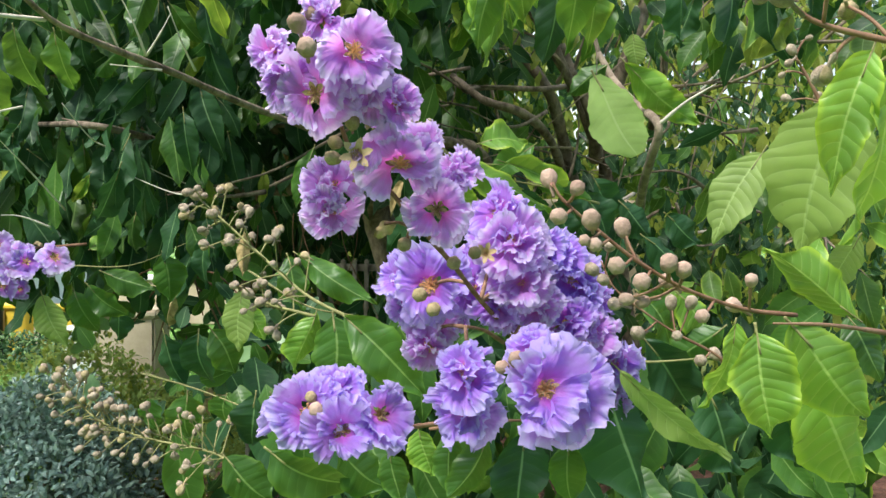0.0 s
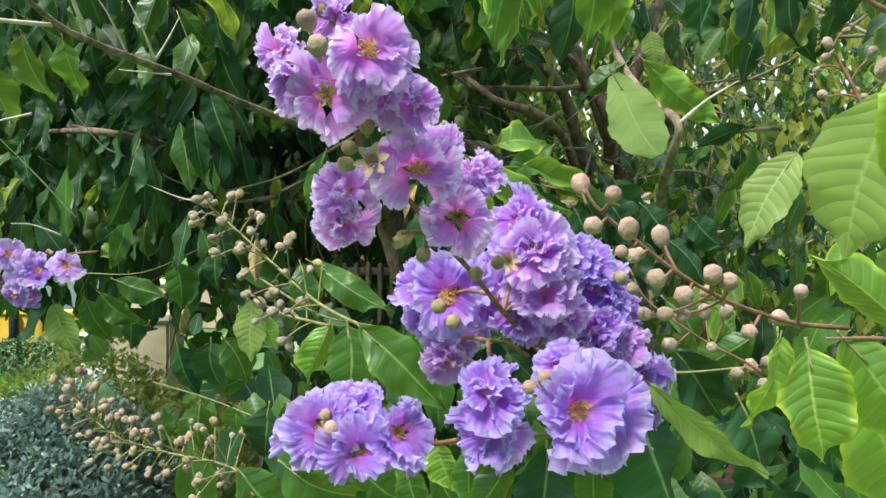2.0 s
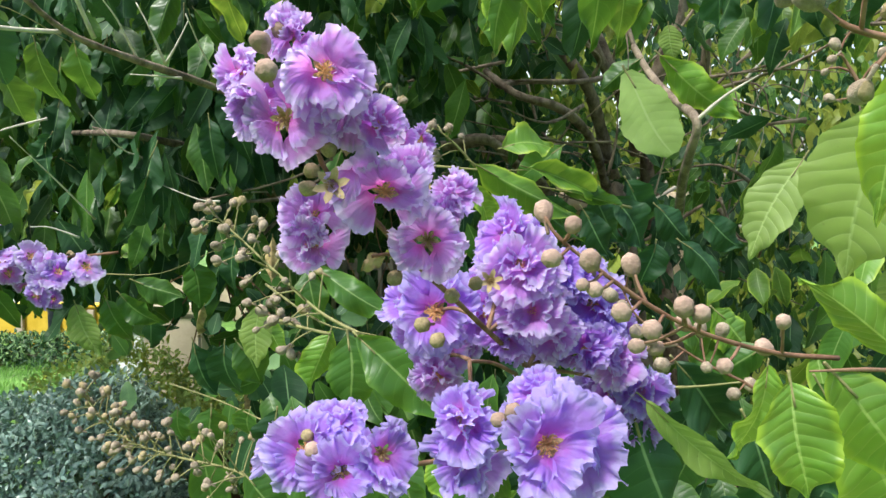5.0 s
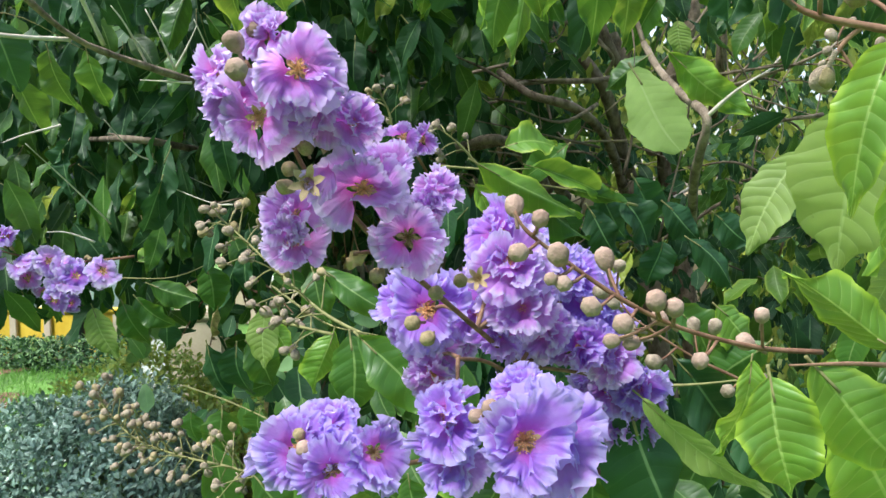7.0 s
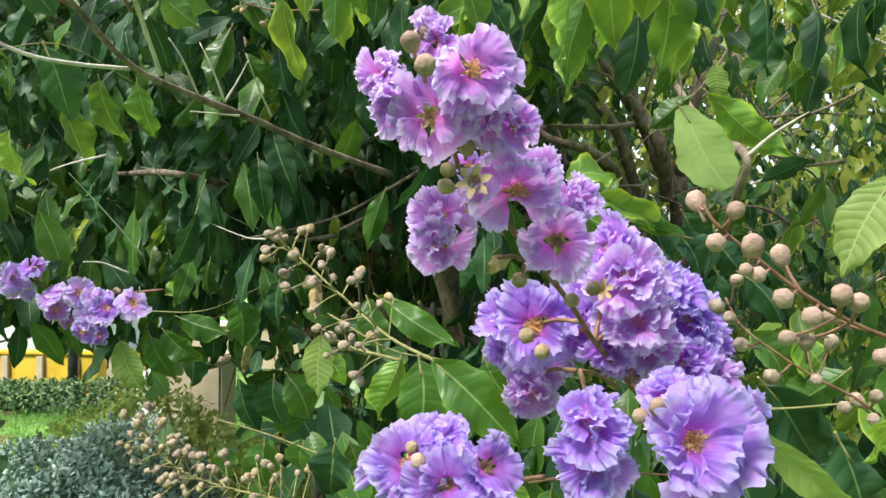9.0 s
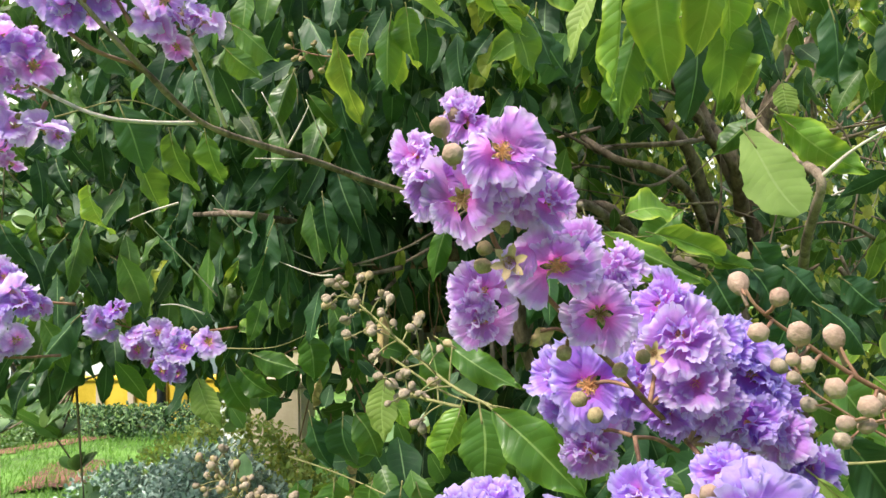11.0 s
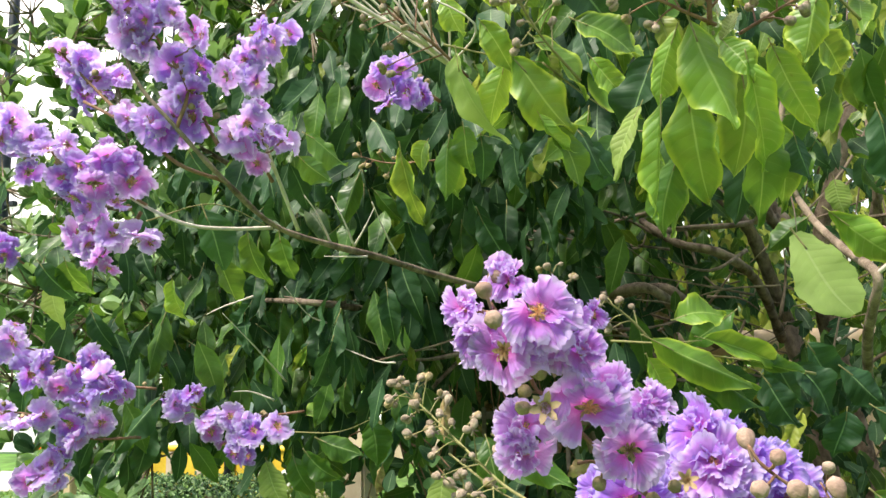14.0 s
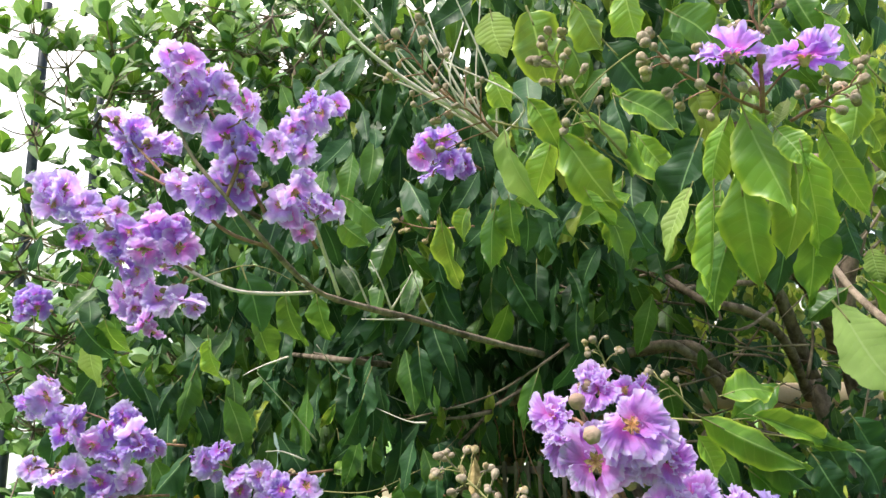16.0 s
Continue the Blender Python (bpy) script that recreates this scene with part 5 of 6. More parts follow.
shoot("shoot with green leaves hanging from above", [(-0.009, 1.014, 1.872), (0.083, 1.013, 1.858), (0.232, 1.064, 1.886)], 0.003, [
    ((0.079, 1.012, 1.835), (0.053, 0.988, 1.717), 0.0475, LEAF_FRESH, 0),
    ((0.033, 1.013, 1.849), (0.040, 1.010, 1.756), 0.0307, LEAF_LIME, 20),
    ((0.102, 1.013, 1.850), (0.101, 1.010, 1.772), 0.0345, LEAF_LIME, -20),
    ((0.206, 1.064, 1.870), (0.222, 1.059, 1.749), 0.0499, LEAF_FRESH, 0),
    ((0.163, 1.114, 1.878), (0.173, 1.109, 1.743), 0.0590, LEAF_DARK, 0),
    ((0.375, 1.216, 1.925), (0.409, 1.211, 1.801), 0.0552, LEAF_DARK, 0),
    ((-0.092, 1.317, 1.962), (-0.085, 1.313, 1.863), 0.0448, LEAF_FRESH, 0),
])
shoot("vigorous shoot with a whorl of long bright drooping leaves", [(0.092, 0.664, 2.012), (0.089, 0.686, 1.952), (0.091, 0.714, 1.873)], 0.0026, [
    ((0.069, 0.700, 1.880), (0.094, 0.680, 1.769), 0.0574, LEAF_FRESH, 0),
    ((0.057, 0.715, 1.881), (0.028, 0.725, 1.807), 0.0350, LEAF_LIME, 25),
    ((0.038, 0.735, 1.812), (0.034, 0.735, 1.695), 0.0332, LEAF_LIME, -20),
    ((0.065, 0.735, 1.825), (0.064, 0.735, 1.703), 0.0569, LEAF_FRESH, 5),
    ((0.118, 0.745, 1.844), (0.127, 0.745, 1.736), 0.0546, LEAF_FRESH, -5),
    ((0.097, 0.700, 1.857), (0.117, 0.680, 1.812), 0.0326, LEAF_FRESH, 20),
    ((0.116, 0.690, 1.832), (0.143, 0.720, 1.726), 0.0349, LEAF_LIME, -30),
    ((0.149, 0.750, 1.866), (0.182, 0.750, 1.771), 0.0376, LEAF_LIME, 20),
])
shoot("side shoot with long bright leaves hanging under the whorl", [(0.091, 0.714, 1.873), (0.095, 0.750, 1.830), (0.100, 0.780, 1.790)], 0.003, [
    ((0.053, 0.775, 1.768), (0.027, 0.775, 1.683), 0.0426, LEAF, 0),
    ((0.019, 0.780, 1.827), (-0.023, 0.780, 1.754), 0.0293, LEAF_PALE, 30),
    ((0.039, 0.850, 1.909), (-0.006, 0.850, 1.811), 0.0575, LEAF_DARK, 0),
    ((0.137, 0.800, 1.811), (0.147, 0.800, 1.688), 0.0479, LEAF, 0),
    ((0.172, 0.800, 1.784), (0.182, 0.800, 1.734), 0.0306, LEAF_DARK, 0),
    ((0.085, 0.715, 1.861), (0.095, 0.715, 1.905), 0.0223, LEAF_LIME, 30),
    ((0.099, 0.720, 1.864), (0.113, 0.720, 1.899), 0.0190, LEAF_PALE, -25),
    ((0.220, 0.840, 1.958), (0.192, 0.840, 1.883), 0.0506, LEAF_FRESH, 0),
])
shoot("shoot with glossy green leaves and a twisted pale one", [(-0.214, 0.834, 1.951), (-0.152, 0.855, 1.936), (-0.097, 0.882, 1.931)], 0.0028, [
    ((-0.198, 0.835, 1.939), (-0.185, 0.835, 1.817), 0.0440, LEAF_SOFT, 40),
    ((-0.164, 0.830, 1.972), (-0.126, 0.830, 1.907), 0.0394, LEAF_FRESH, 15),
    ((-0.141, 0.860, 1.932), (-0.161, 0.860, 1.838), 0.0458, LEAF_LIME, -10),
    ((-0.128, 0.850, 1.927), (-0.055, 0.850, 1.835), 0.0690, LEAF_FRESH, 0),
    ((-0.107, 0.870, 1.962), (-0.029, 0.870, 1.889), 0.0533, LEAF_FRESH, -15),
    ((-0.036, 0.880, 1.929), (0.015, 0.880, 1.857), 0.0340, LEAF_LIME, 25),
    ((-0.102, 0.865, 1.858), (-0.076, 0.865, 1.799), 0.0224, LEAF_LIME, 30),
])
shoot("side shoot with green leaves in the shade of glossy ones", [(-0.097, 0.882, 1.931), (-0.060, 0.900, 1.900), (-0.020, 0.920, 1.870)], 0.003, [
    ((-0.086, 0.890, 1.848), (-0.047, 0.890, 1.763), 0.0456, LEAF, 0),
    ((-0.057, 0.920, 2.000), (0.030, 0.920, 1.948), 0.0631, LEAF_FRESH, 10),
    ((-0.226, 0.900, 1.853), (-0.244, 0.900, 1.769), 0.0374, LEAF, 0),
    ((-0.207, 0.900, 1.865), (-0.199, 0.900, 1.802), 0.0403, LEAF, 10),
    ((-0.183, 0.910, 1.852), (-0.136, 0.910, 1.833), 0.0344, LEAF_DARK, 0),
    ((-0.188, 0.920, 1.853), (-0.180, 0.920, 1.789), 0.0347, LEAF_DARK, 0),
    ((-0.064, 0.950, 1.860), (-0.014, 0.950, 1.801), 0.0692, LEAF_DARK, 0),
])
shoot("leafy twig high up with broad green leaves", [(-0.022, 0.930, 2.134), (-0.117, 0.880, 2.148), (-0.168, 0.860, 2.154)], 0.003, [
    ((-0.211, 0.830, 2.102), (-0.200, 0.830, 2.039), 0.0536, LEAF_PALE, 10),
    ((-0.167, 0.870, 2.117), (-0.133, 0.870, 2.014), 0.0742, LEAF_FRESH, 0),
    ((-0.108, 0.900, 2.136), (-0.062, 0.900, 2.068), 0.0579, LEAF_FRESH, 10),
    ((-0.042, 0.860, 2.124), (-0.016, 0.860, 2.054), 0.0546, LEAF_LIME, 0),
    ((-0.070, 0.930, 2.086), (0.009, 0.930, 1.980), 0.0689, LEAF_DARK, 0),
    ((0.020, 0.950, 2.129), (0.081, 0.950, 2.077), 0.0709, LEAF, 0),
    ((-0.135, 0.920, 2.104), (-0.080, 0.920, 2.045), 0.0625, LEAF, 0),
])
shoot("slender twig with green leaves below the high ones", [(-0.010, 0.930, 2.080), (-0.080, 0.920, 2.030), (-0.160, 0.950, 1.960)], 0.003, [
    ((-0.214, 0.840, 2.020), (-0.189, 0.840, 1.969), 0.0383, LEAF_LIME, 0),
    ((0.006, 0.970, 2.098), (0.050, 0.970, 2.016), 0.0684, LEAF_DARK, 10),
    ((-0.056, 1.005, 1.855), (0.002, 1.033, 1.799), 0.0613, LEAF_DARK, 0),
    ((-0.252, 0.998, 1.878), (-0.258, 1.015, 1.787), 0.0422, LEAF_FRESH, 0),
    ((-0.212, 0.989, 1.872), (-0.208, 1.002, 1.815), 0.0422, LEAF_FRESH, 0),
    ((-0.352, 1.072, 1.895), (-0.348, 1.102, 1.759), 0.0414, LEAF_FRESH, 0),
    ((-0.296, 1.036, 1.891), (-0.324, 1.037, 1.848), 0.0414, LEAF_FRESH, 0),
])
shoot("leafy twig with broad fresh green leaves", [(0.281, 0.921, 1.950), (0.244, 0.902, 1.991), (0.226, 0.908, 2.041)], 0.003, [
    ((0.202, 0.897, 1.961), (0.235, 0.918, 1.903), 0.0517, LEAF_FRESH, 0),
    ((0.218, 0.893, 1.998), (0.282, 0.917, 1.970), 0.0483, LEAF_FRESH, 0),
    ((0.201, 0.923, 2.085), (0.276, 0.951, 2.055), 0.0437, LEAF_LIME, 0),
    ((0.241, 0.962, 1.956), (0.288, 0.984, 1.912), 0.0510, LEAF_FRESH, 0),
])
shoot("shoot with green leaves beside the front flowers", [(-0.030, 0.869, 1.576), (0.027, 0.886, 1.572), (0.074, 0.920, 1.574)], 0.003, [
    ((0.014, 0.860, 1.577), (0.136, 0.888, 1.510), 0.0458, LEAF_FRESH, 20),
    ((0.045, 0.928, 1.601), (0.113, 0.942, 1.624), 0.0483, LEAF_FRESH, 0),
    ((0.074, 0.920, 1.577), (0.181, 0.934, 1.551), 0.0320, LEAF_FRESH, 30),
    ((0.010, 0.885, 1.556), (0.041, 0.907, 1.491), 0.0382, LEAF_LIME, 0),
    ((0.088, 0.951, 1.546), (0.129, 0.980, 1.465), 0.0759, LEAF_DARK, 0),
    ((0.165, 1.025, 1.549), (0.223, 1.058, 1.470), 0.0582, LEAF_DARK, 0),
    ((0.221, 1.090, 1.569), (0.275, 1.121, 1.493), 0.0613, LEAF_DARK, 0),
])
shoot("branchlet with long dark leaves hanging in a row", [(-0.817, 1.065, 1.807), (-0.726, 1.136, 1.844), (-0.642, 1.222, 1.799)], 0.003, [
    ((-0.720, 1.089, 1.826), (-0.683, 1.100, 1.721), 0.0717, LEAF_DARK, 0),
    ((-0.675, 1.161, 1.793), (-0.662, 1.176, 1.690), 0.0517, LEAF, 0),
    ((-0.620, 1.177, 1.792), (-0.614, 1.188, 1.698), 0.0538, LEAF, 0),
    ((-0.758, 1.198, 1.758), (-0.739, 1.224, 1.658), 0.0622, LEAF, 0),
    ((-1.041, 1.067, 1.747), (-0.989, 1.087, 1.674), 0.0498, LEAF_DARK, 0),
    ((-0.996, 1.079, 1.751), (-0.982, 1.099, 1.675), 0.0598, LEAF, 0),
    ((-1.060, 1.121, 1.720), (-1.067, 1.138, 1.628), 0.0590, LEAF_PALE, 0),
    ((-0.844, 1.182, 1.717), (-0.845, 1.202, 1.623), 0.0483, LEAF_LIME, 10),
    ((-0.733, 1.064, 1.923), (-0.708, 1.084, 1.865), 0.0498, LEAF_DARK, 0),
    ((-0.559, 1.158, 1.964), (-0.482, 1.189, 1.922), 0.0598, LEAF, 0),
    ((-0.552, 1.118, 1.911), (-0.507, 1.141, 1.862), 0.0498, LEAF, 20),
])

# ---- flowers ----
panicle = thing("flower_panicle", (0.055, 0.560, 1.414), "large lilac panicle of crumpled flowers, buds and spent brown calyces", "flowers", "lilac flower panicles")
stem("stalk", [(0.067, 0.580, 1.399), (0.055, 0.560, 1.414), (0.027, 0.520, 1.446), (0.007, 0.470, 1.473), (-0.012, 0.440, 1.495), (-0.030, 0.425, 1.517), (-0.048, 0.425, 1.538), (-0.054, 0.410, 1.544), (-0.060, 0.400, 1.563), (-0.069, 0.390, 1.583), (-0.074, 0.385, 1.593)], 0.0018, 0.001, STALK, panicle, sides=9, knots=0.25)
bloom(panicle, (-0.047, 0.378, 1.586), 0.042, (0.18, 0, 0.25), PETAL_PINK)
bloom(panicle, (-0.042, 0.392, 1.583), 0.033, (0.5, 0, 0), PETAL_PINK, full=True)
bloom(panicle, (-0.067, 0.384, 1.566), 0.043, (-0.22, 0, -0.2), PETAL_PINK, True)
bloom(panicle, (-0.082, 0.392, 1.576), 0.032, (-0.5, 0, -0.1), PETAL_PINK, full=True)
bloom(panicle, (-0.091, 0.400, 1.591), 0.029, (-0.6, 0, 0.2), PETAL_PINK, full=True)
bloom(panicle, (-0.040, 0.398, 1.573), 0.042, (0.15, 0, -0.5), PETAL_PINK, full=True)
bloom(panicle, (-0.027, 0.405, 1.566), 0.026, (0.6, 0, -0.3), PETAL_PINK, full=True)
bloom(panicle, (-0.065, 0.395, 1.606), 0.029, (-0.1, 0, 0.5), PETAL_PINK, full=True)
bloom(panicle, (-0.025, 0.416, 1.533), 0.046, (0.12, 0, 0.05), PETAL_PINK)
bloom(panicle, (-0.016, 0.428, 1.544), 0.033, (0.5, 0, 0.4), PETAL_PINK, full=True)
bloom(panicle, (0.007, 0.452, 1.531), 0.031, (0.6, 0, 0.2), PETAL_PINK, full=True)
bloom(panicle, (0.003, 0.450, 1.521), 0.027, (0.4, 0, 0), PETAL_PINK, full=True)
bloom(panicle, (-0.004, 0.428, 1.508), 0.041, (0, 0, -0.1), PETAL_PINK, True)
bloom(panicle, (-0.065, 0.430, 1.519), 0.038, (-0.4, 0, 0.1), PETAL_PINK, full=True)
bloom(panicle, (-0.066, 0.434, 1.507), 0.036, (-0.2, 0, -0.45), PETAL_PINK, full=True)
bloom(panicle, (-0.009, 0.565, 1.452), 0.065, (-0.25, 0, 0.05), PETAL)
bloom(panicle, (-0.029, 0.590, 1.454), 0.046, (-0.6, 0, 0.1), PETAL, full=True)
bloom(panicle, (-0.010, 0.595, 1.401), 0.045, (-0.3, 0, -0.5), PETAL_PINK, full=True)
bloom(panicle, (-0.005, 0.600, 1.423), 0.051, (-0.2, 0, -0.3), PETAL_PINK, full=True)
bloom(panicle, (0.042, 0.540, 1.505), 0.049, (-0.1, 0, 0.4), PETAL_DEEP, full=True)
bloom(panicle, (0.049, 0.530, 1.485), 0.052, (0.1, 0, 0.1), PETAL_PINK, full=True)
bloom(panicle, (0.058, 0.535, 1.457), 0.053, (0, 0, 0.05), PETAL_PINK, full=True)
bloom(panicle, (0.042, 0.548, 1.438), 0.041, (-0.1, 0, -0.1), PETAL_DEEP, cup=1.7, full=True)
bloom(panicle, (0.024, 0.580, 1.449), 0.046, (-0.2, 0, -0.1), PETAL_DEEP, full=True)
bloom(panicle, (0.077, 0.585, 1.481), 0.051, (0.2, 0, 0.4), PETAL, full=True)
bloom(panicle, (0.093, 0.595, 1.470), 0.049, (0.4, 0, 0.3), PETAL, full=True)
bloom(panicle, (0.075, 0.570, 1.438), 0.042, (0.1, 0, -0.1), PETAL_PINK, full=True)
bloom(panicle, (0.107, 0.605, 1.454), 0.049, (0.5, 0, 0.2), PETAL, full=True)
bloom(panicle, (0.121, 0.615, 1.435), 0.047, (0.6, 0, 0.1), PETAL_DEEP, full=True)
bloom(panicle, (0.101, 0.590, 1.420), 0.054, (0.2, 0, 0.1), PETAL_DEEP, full=True)
bloom(panicle, (0.122, 0.600, 1.412), 0.048, (0.5, 0, 0), PETAL_PINK, full=True)
bloom(panicle, (0.146, 0.625, 1.385), 0.050, (0.7, 0, -0.1), PETAL, full=True)
bloom(panicle, (0.141, 0.630, 1.353), 0.047, (0.5, 0, -0.4), PETAL_DEEP, full=True)
bloom(panicle, (0.124, 0.620, 1.383), 0.049, (0.5, 0, 0), PETAL_DEEP, full=True)
bloom(panicle, (0.007, 0.610, 1.429), 0.040, (-0.2, 0, -0.2), PETAL_DEEP, full=True)
bloom(panicle, (0.027, 0.600, 1.465), 0.042, (-0.2, 0, 0.2), PETAL_DEEP, full=True)
bloom(panicle, (0.067, 0.590, 1.466), 0.041, (0, 0, 0.2), PETAL, full=True)
bloom(panicle, (0.089, 0.610, 1.447), 0.042, (0.2, 0, 0), PETAL, full=True)
bloom(panicle, (0.064, 0.600, 1.426), 0.039, (0, 0, -0.2), PETAL_DEEP, full=True)
bloom(panicle, (0.033, 0.570, 1.491), 0.035, (-0.3, 0, 0.2), PETAL, full=True)
bloom(panicle, (0.136, 0.640, 1.365), 0.040, (0.4, 0, -0.2), PETAL, full=True)
bloom(panicle, (0.116, 0.630, 1.390), 0.044, (0.2, 0, -0.1), PETAL, full=True)
bloom(panicle, (-0.028, 0.610, 1.431), 0.036, (-0.5, 0, -0.3), PETAL, full=True)
bloom(panicle, (0.059, 0.570, 1.502), 0.033, (0.3, 0, 0.5), PETAL, full=True)
bloom(panicle, (0.055, 0.388, 1.413), 0.056, (-0.02, 0, 0.06), PETAL, cup=1.35)
bloom(panicle, (0.067, 0.410, 1.406), 0.063, (0.12, 0, -0.05), PETAL, full=True)
bloom(panicle, (0.055, 0.428, 1.426), 0.036, (-0.1, 0, 0.5), PETAL, full=True)
bloom(panicle, (0.016, 0.440, 1.410), 0.047, (-0.5, 0, 0.25), PETAL, full=True)
bloom(panicle, (0.018, 0.445, 1.387), 0.048, (-0.35, 0, -0.3), PETAL, full=True)
bud(panicle, (-0.066, 0.352, 1.582), 0.0113, (0.1, -0.9, 0.3), BUD_PINK)
bud(panicle, (-0.075, 0.375, 1.600), 0.0110, (-0.2, -0.4, 0.9), BUD_PINK)
bud(panicle, (-0.072, 0.390, 1.607), 0.0099, (0.3, -0.4, 0.9), BUD_PINK)
bud(panicle, (-0.060, 0.405, 1.543), 0.0092, (-0.6, -0.8, 0.1), BUD_GREEN)
bud(panicle, (-0.060, 0.400, 1.533), 0.0096, (-0.6, -0.8, -0.2), BUD_GREEN)
bud(panicle, (-0.050, 0.400, 1.553), 0.0096, (0.1, -0.9, 0.3), BUD_GREEN)
bud(panicle, (-0.016, 0.530, 1.448), 0.0126, (-0.5, -1, 0.1), BUD_GREEN)
bud(panicle, (-0.006, 0.530, 1.438), 0.0122, (-0.3, -1, -0.2), BUD_GREEN)
bud(panicle, (0.007, 0.460, 1.475), 0.0105, (-0.3, -1, 0.1), BUD_GREEN)
bud(panicle, (0.020, 0.470, 1.481), 0.0100, (0.1, -1, 0.2), BUD_GREEN)
bud(panicle, (-0.023, 0.440, 1.487), 0.0100, (-0.3, -0.8, -0.5), BUD_GREEN)
bud(panicle, (0.039, 0.383, 1.428), 0.0102, (0.1, -1, 0.3), BUD_PINK)
bud(panicle, (0.033, 0.390, 1.424), 0.0088, (-0.5, -0.8, 0.2), BUD_PINK)
spent_calyx(panicle, (-0.046, 0.388, 1.535), 0.027, (-0.05, -1, 0.15))
spent_calyx(panicle, (-0.041, 0.405, 1.559), 0.026, (0.4, -0.8, -0.5))
spent_calyx(panicle, (-0.059, 0.405, 1.559), 0.016, (-0.4, -0.8, -0.5))
spent_calyx(panicle, (0.029, 0.500, 1.480), 0.023, (0.2, -1, 0.2))
spent_calyx(panicle, (-0.047, 0.420, 1.525), 0.017, (-0.2, -0.8, -0.6))
part("petal", petal_mesh(PETAL_PINK, 3), panicle, rel(panicle.location, frame_on(Vector((-0.038, 0.398, 1.546)), (-0.1, -0.3, -0.7), (0.4, -1, 0.2), 0.014, 0.021, 0.03)), "single pale curled petal")
stem("side_shoot", [(-0.019, 0.440, 1.497), (-0.027, 0.438, 1.500), (-0.035, 0.435, 1.499)], 0.0012, 0.001, STALK, panicle, sides=6)
stem("side_shoot", [(-0.019, 0.440, 1.496), (-0.021, 0.440, 1.493), (-0.022, 0.440, 1.486)], 0.0012, 0.001, STALK, panicle, sides=6)
part("dry_bract", leaf_mesh(DRY, 2), panicle, rel(panicle.location, frame_on(Vector((-0.028, 0.437, 1.499)), Vector((-0.037, 0.435, 1.496)) - Vector((-0.028, 0.437, 1.499)), (0, -1, 0.5), 0.022, 0.016, 0.02)), "withered brown bract")
stem("side_shoot", [(-0.060, 0.400, 1.563), (-0.055, 0.399, 1.576), (-0.049, 0.390, 1.586)], 0.0016, 0.0012, STALK, panicle, sides=6)
stem("side_shoot", [(-0.060, 0.400, 1.563), (-0.065, 0.402, 1.567), (-0.070, 0.395, 1.568)], 0.0016, 0.0012, STALK, panicle, sides=6)
stem("side_shoot", [(-0.060, 0.400, 1.563), (-0.051, 0.407, 1.570), (-0.041, 0.405, 1.573)], 0.0016, 0.0012, STALK, panicle, sides=6)
stem("side_shoot", [(-0.069, 0.390, 1.583), (-0.081, 0.402, 1.589), (-0.092, 0.405, 1.590)], 0.0016, 0.0012, STALK, panicle, sides=6)
stem("side_shoot", [(-0.048, 0.425, 1.538), (-0.039, 0.429, 1.538), (-0.029, 0.425, 1.533)], 0.0016, 0.0012, STALK, panicle, sides=6)
stem("side_shoot", [(-0.012, 0.440, 1.495), (-0.008, 0.442, 1.503), (-0.005, 0.436, 1.506)], 0.0016, 0.0012, STALK, panicle, sides=6)
stem("side_shoot", [(-0.048, 0.425, 1.538), (-0.057, 0.436, 1.528), (-0.066, 0.438, 1.514)], 0.0016, 0.0012, STALK, panicle, sides=6)
stem("side_shoot", [(-0.019, 0.435, 1.503), (-0.006, 0.452, 1.518), (0.006, 0.460, 1.528)], 0.0016, 0.0012, STALK, panicle, sides=6)
stem("side_shoot", [(0.016, 0.500, 1.460), (0.003, 0.541, 1.458), (-0.010, 0.575, 1.451)], 0.0016, 0.0012, STALK, panicle, sides=6)
stem("side_shoot", [(0.027, 0.520, 1.446), (0.035, 0.542, 1.444), (0.042, 0.556, 1.438)], 0.0016, 0.0012, STALK, panicle, sides=6)
stem("side_shoot", [(0.027, 0.520, 1.446), (0.042, 0.536, 1.453), (0.056, 0.545, 1.456)], 0.0016, 0.0012, STALK, panicle, sides=6)
stem("side_shoot", [(0.027, 0.520, 1.446), (0.036, 0.539, 1.475), (0.044, 0.550, 1.499)], 0.0016, 0.0012, STALK, panicle, sides=6)
stem("side_shoot", [(0.055, 0.560, 1.414), (0.078, 0.584, 1.418), (0.101, 0.600, 1.418)], 0.0016, 0.0012, STALK, panicle, sides=6)
stem("side_shoot", [(0.055, 0.560, 1.414), (0.075, 0.587, 1.441), (0.095, 0.605, 1.465)], 0.0016, 0.0012, STALK, panicle, sides=6)
stem("side_shoot", [(0.055, 0.560, 1.414), (0.100, 0.602, 1.400), (0.144, 0.635, 1.383)], 0.0016, 0.0012, STALK, panicle, sides=6)
stem("side_shoot", [(0.055, 0.560, 1.414), (0.056, 0.484, 1.416), (0.057, 0.400, 1.414)], 0.0016, 0.0012, STALK, panicle, sides=6)
stem("side_shoot", [(0.047, 0.550, 1.411), (0.031, 0.529, 1.423), (0.016, 0.500, 1.430)], 0.0016, 0.0012, STALK, panicle, sides=6)
stem("side_shoot", [(0.016, 0.500, 1.430), (0.017, 0.480, 1.418), (0.018, 0.452, 1.402)], 0.0016, 0.0012, STALK, panicle, sides=6)
stem("side_shoot", [(0.015, 0.520, 1.427), (0.004, 0.567, 1.421), (-0.008, 0.605, 1.411)], 0.0016, 0.0012, STALK, panicle, sides=6)

low_panicle = thing("flower_cluster", (-0.007, 0.560, 1.346), "lilac cluster of three frilled flowers on a thin brown stalk", "flowers", "lilac flower panicles")
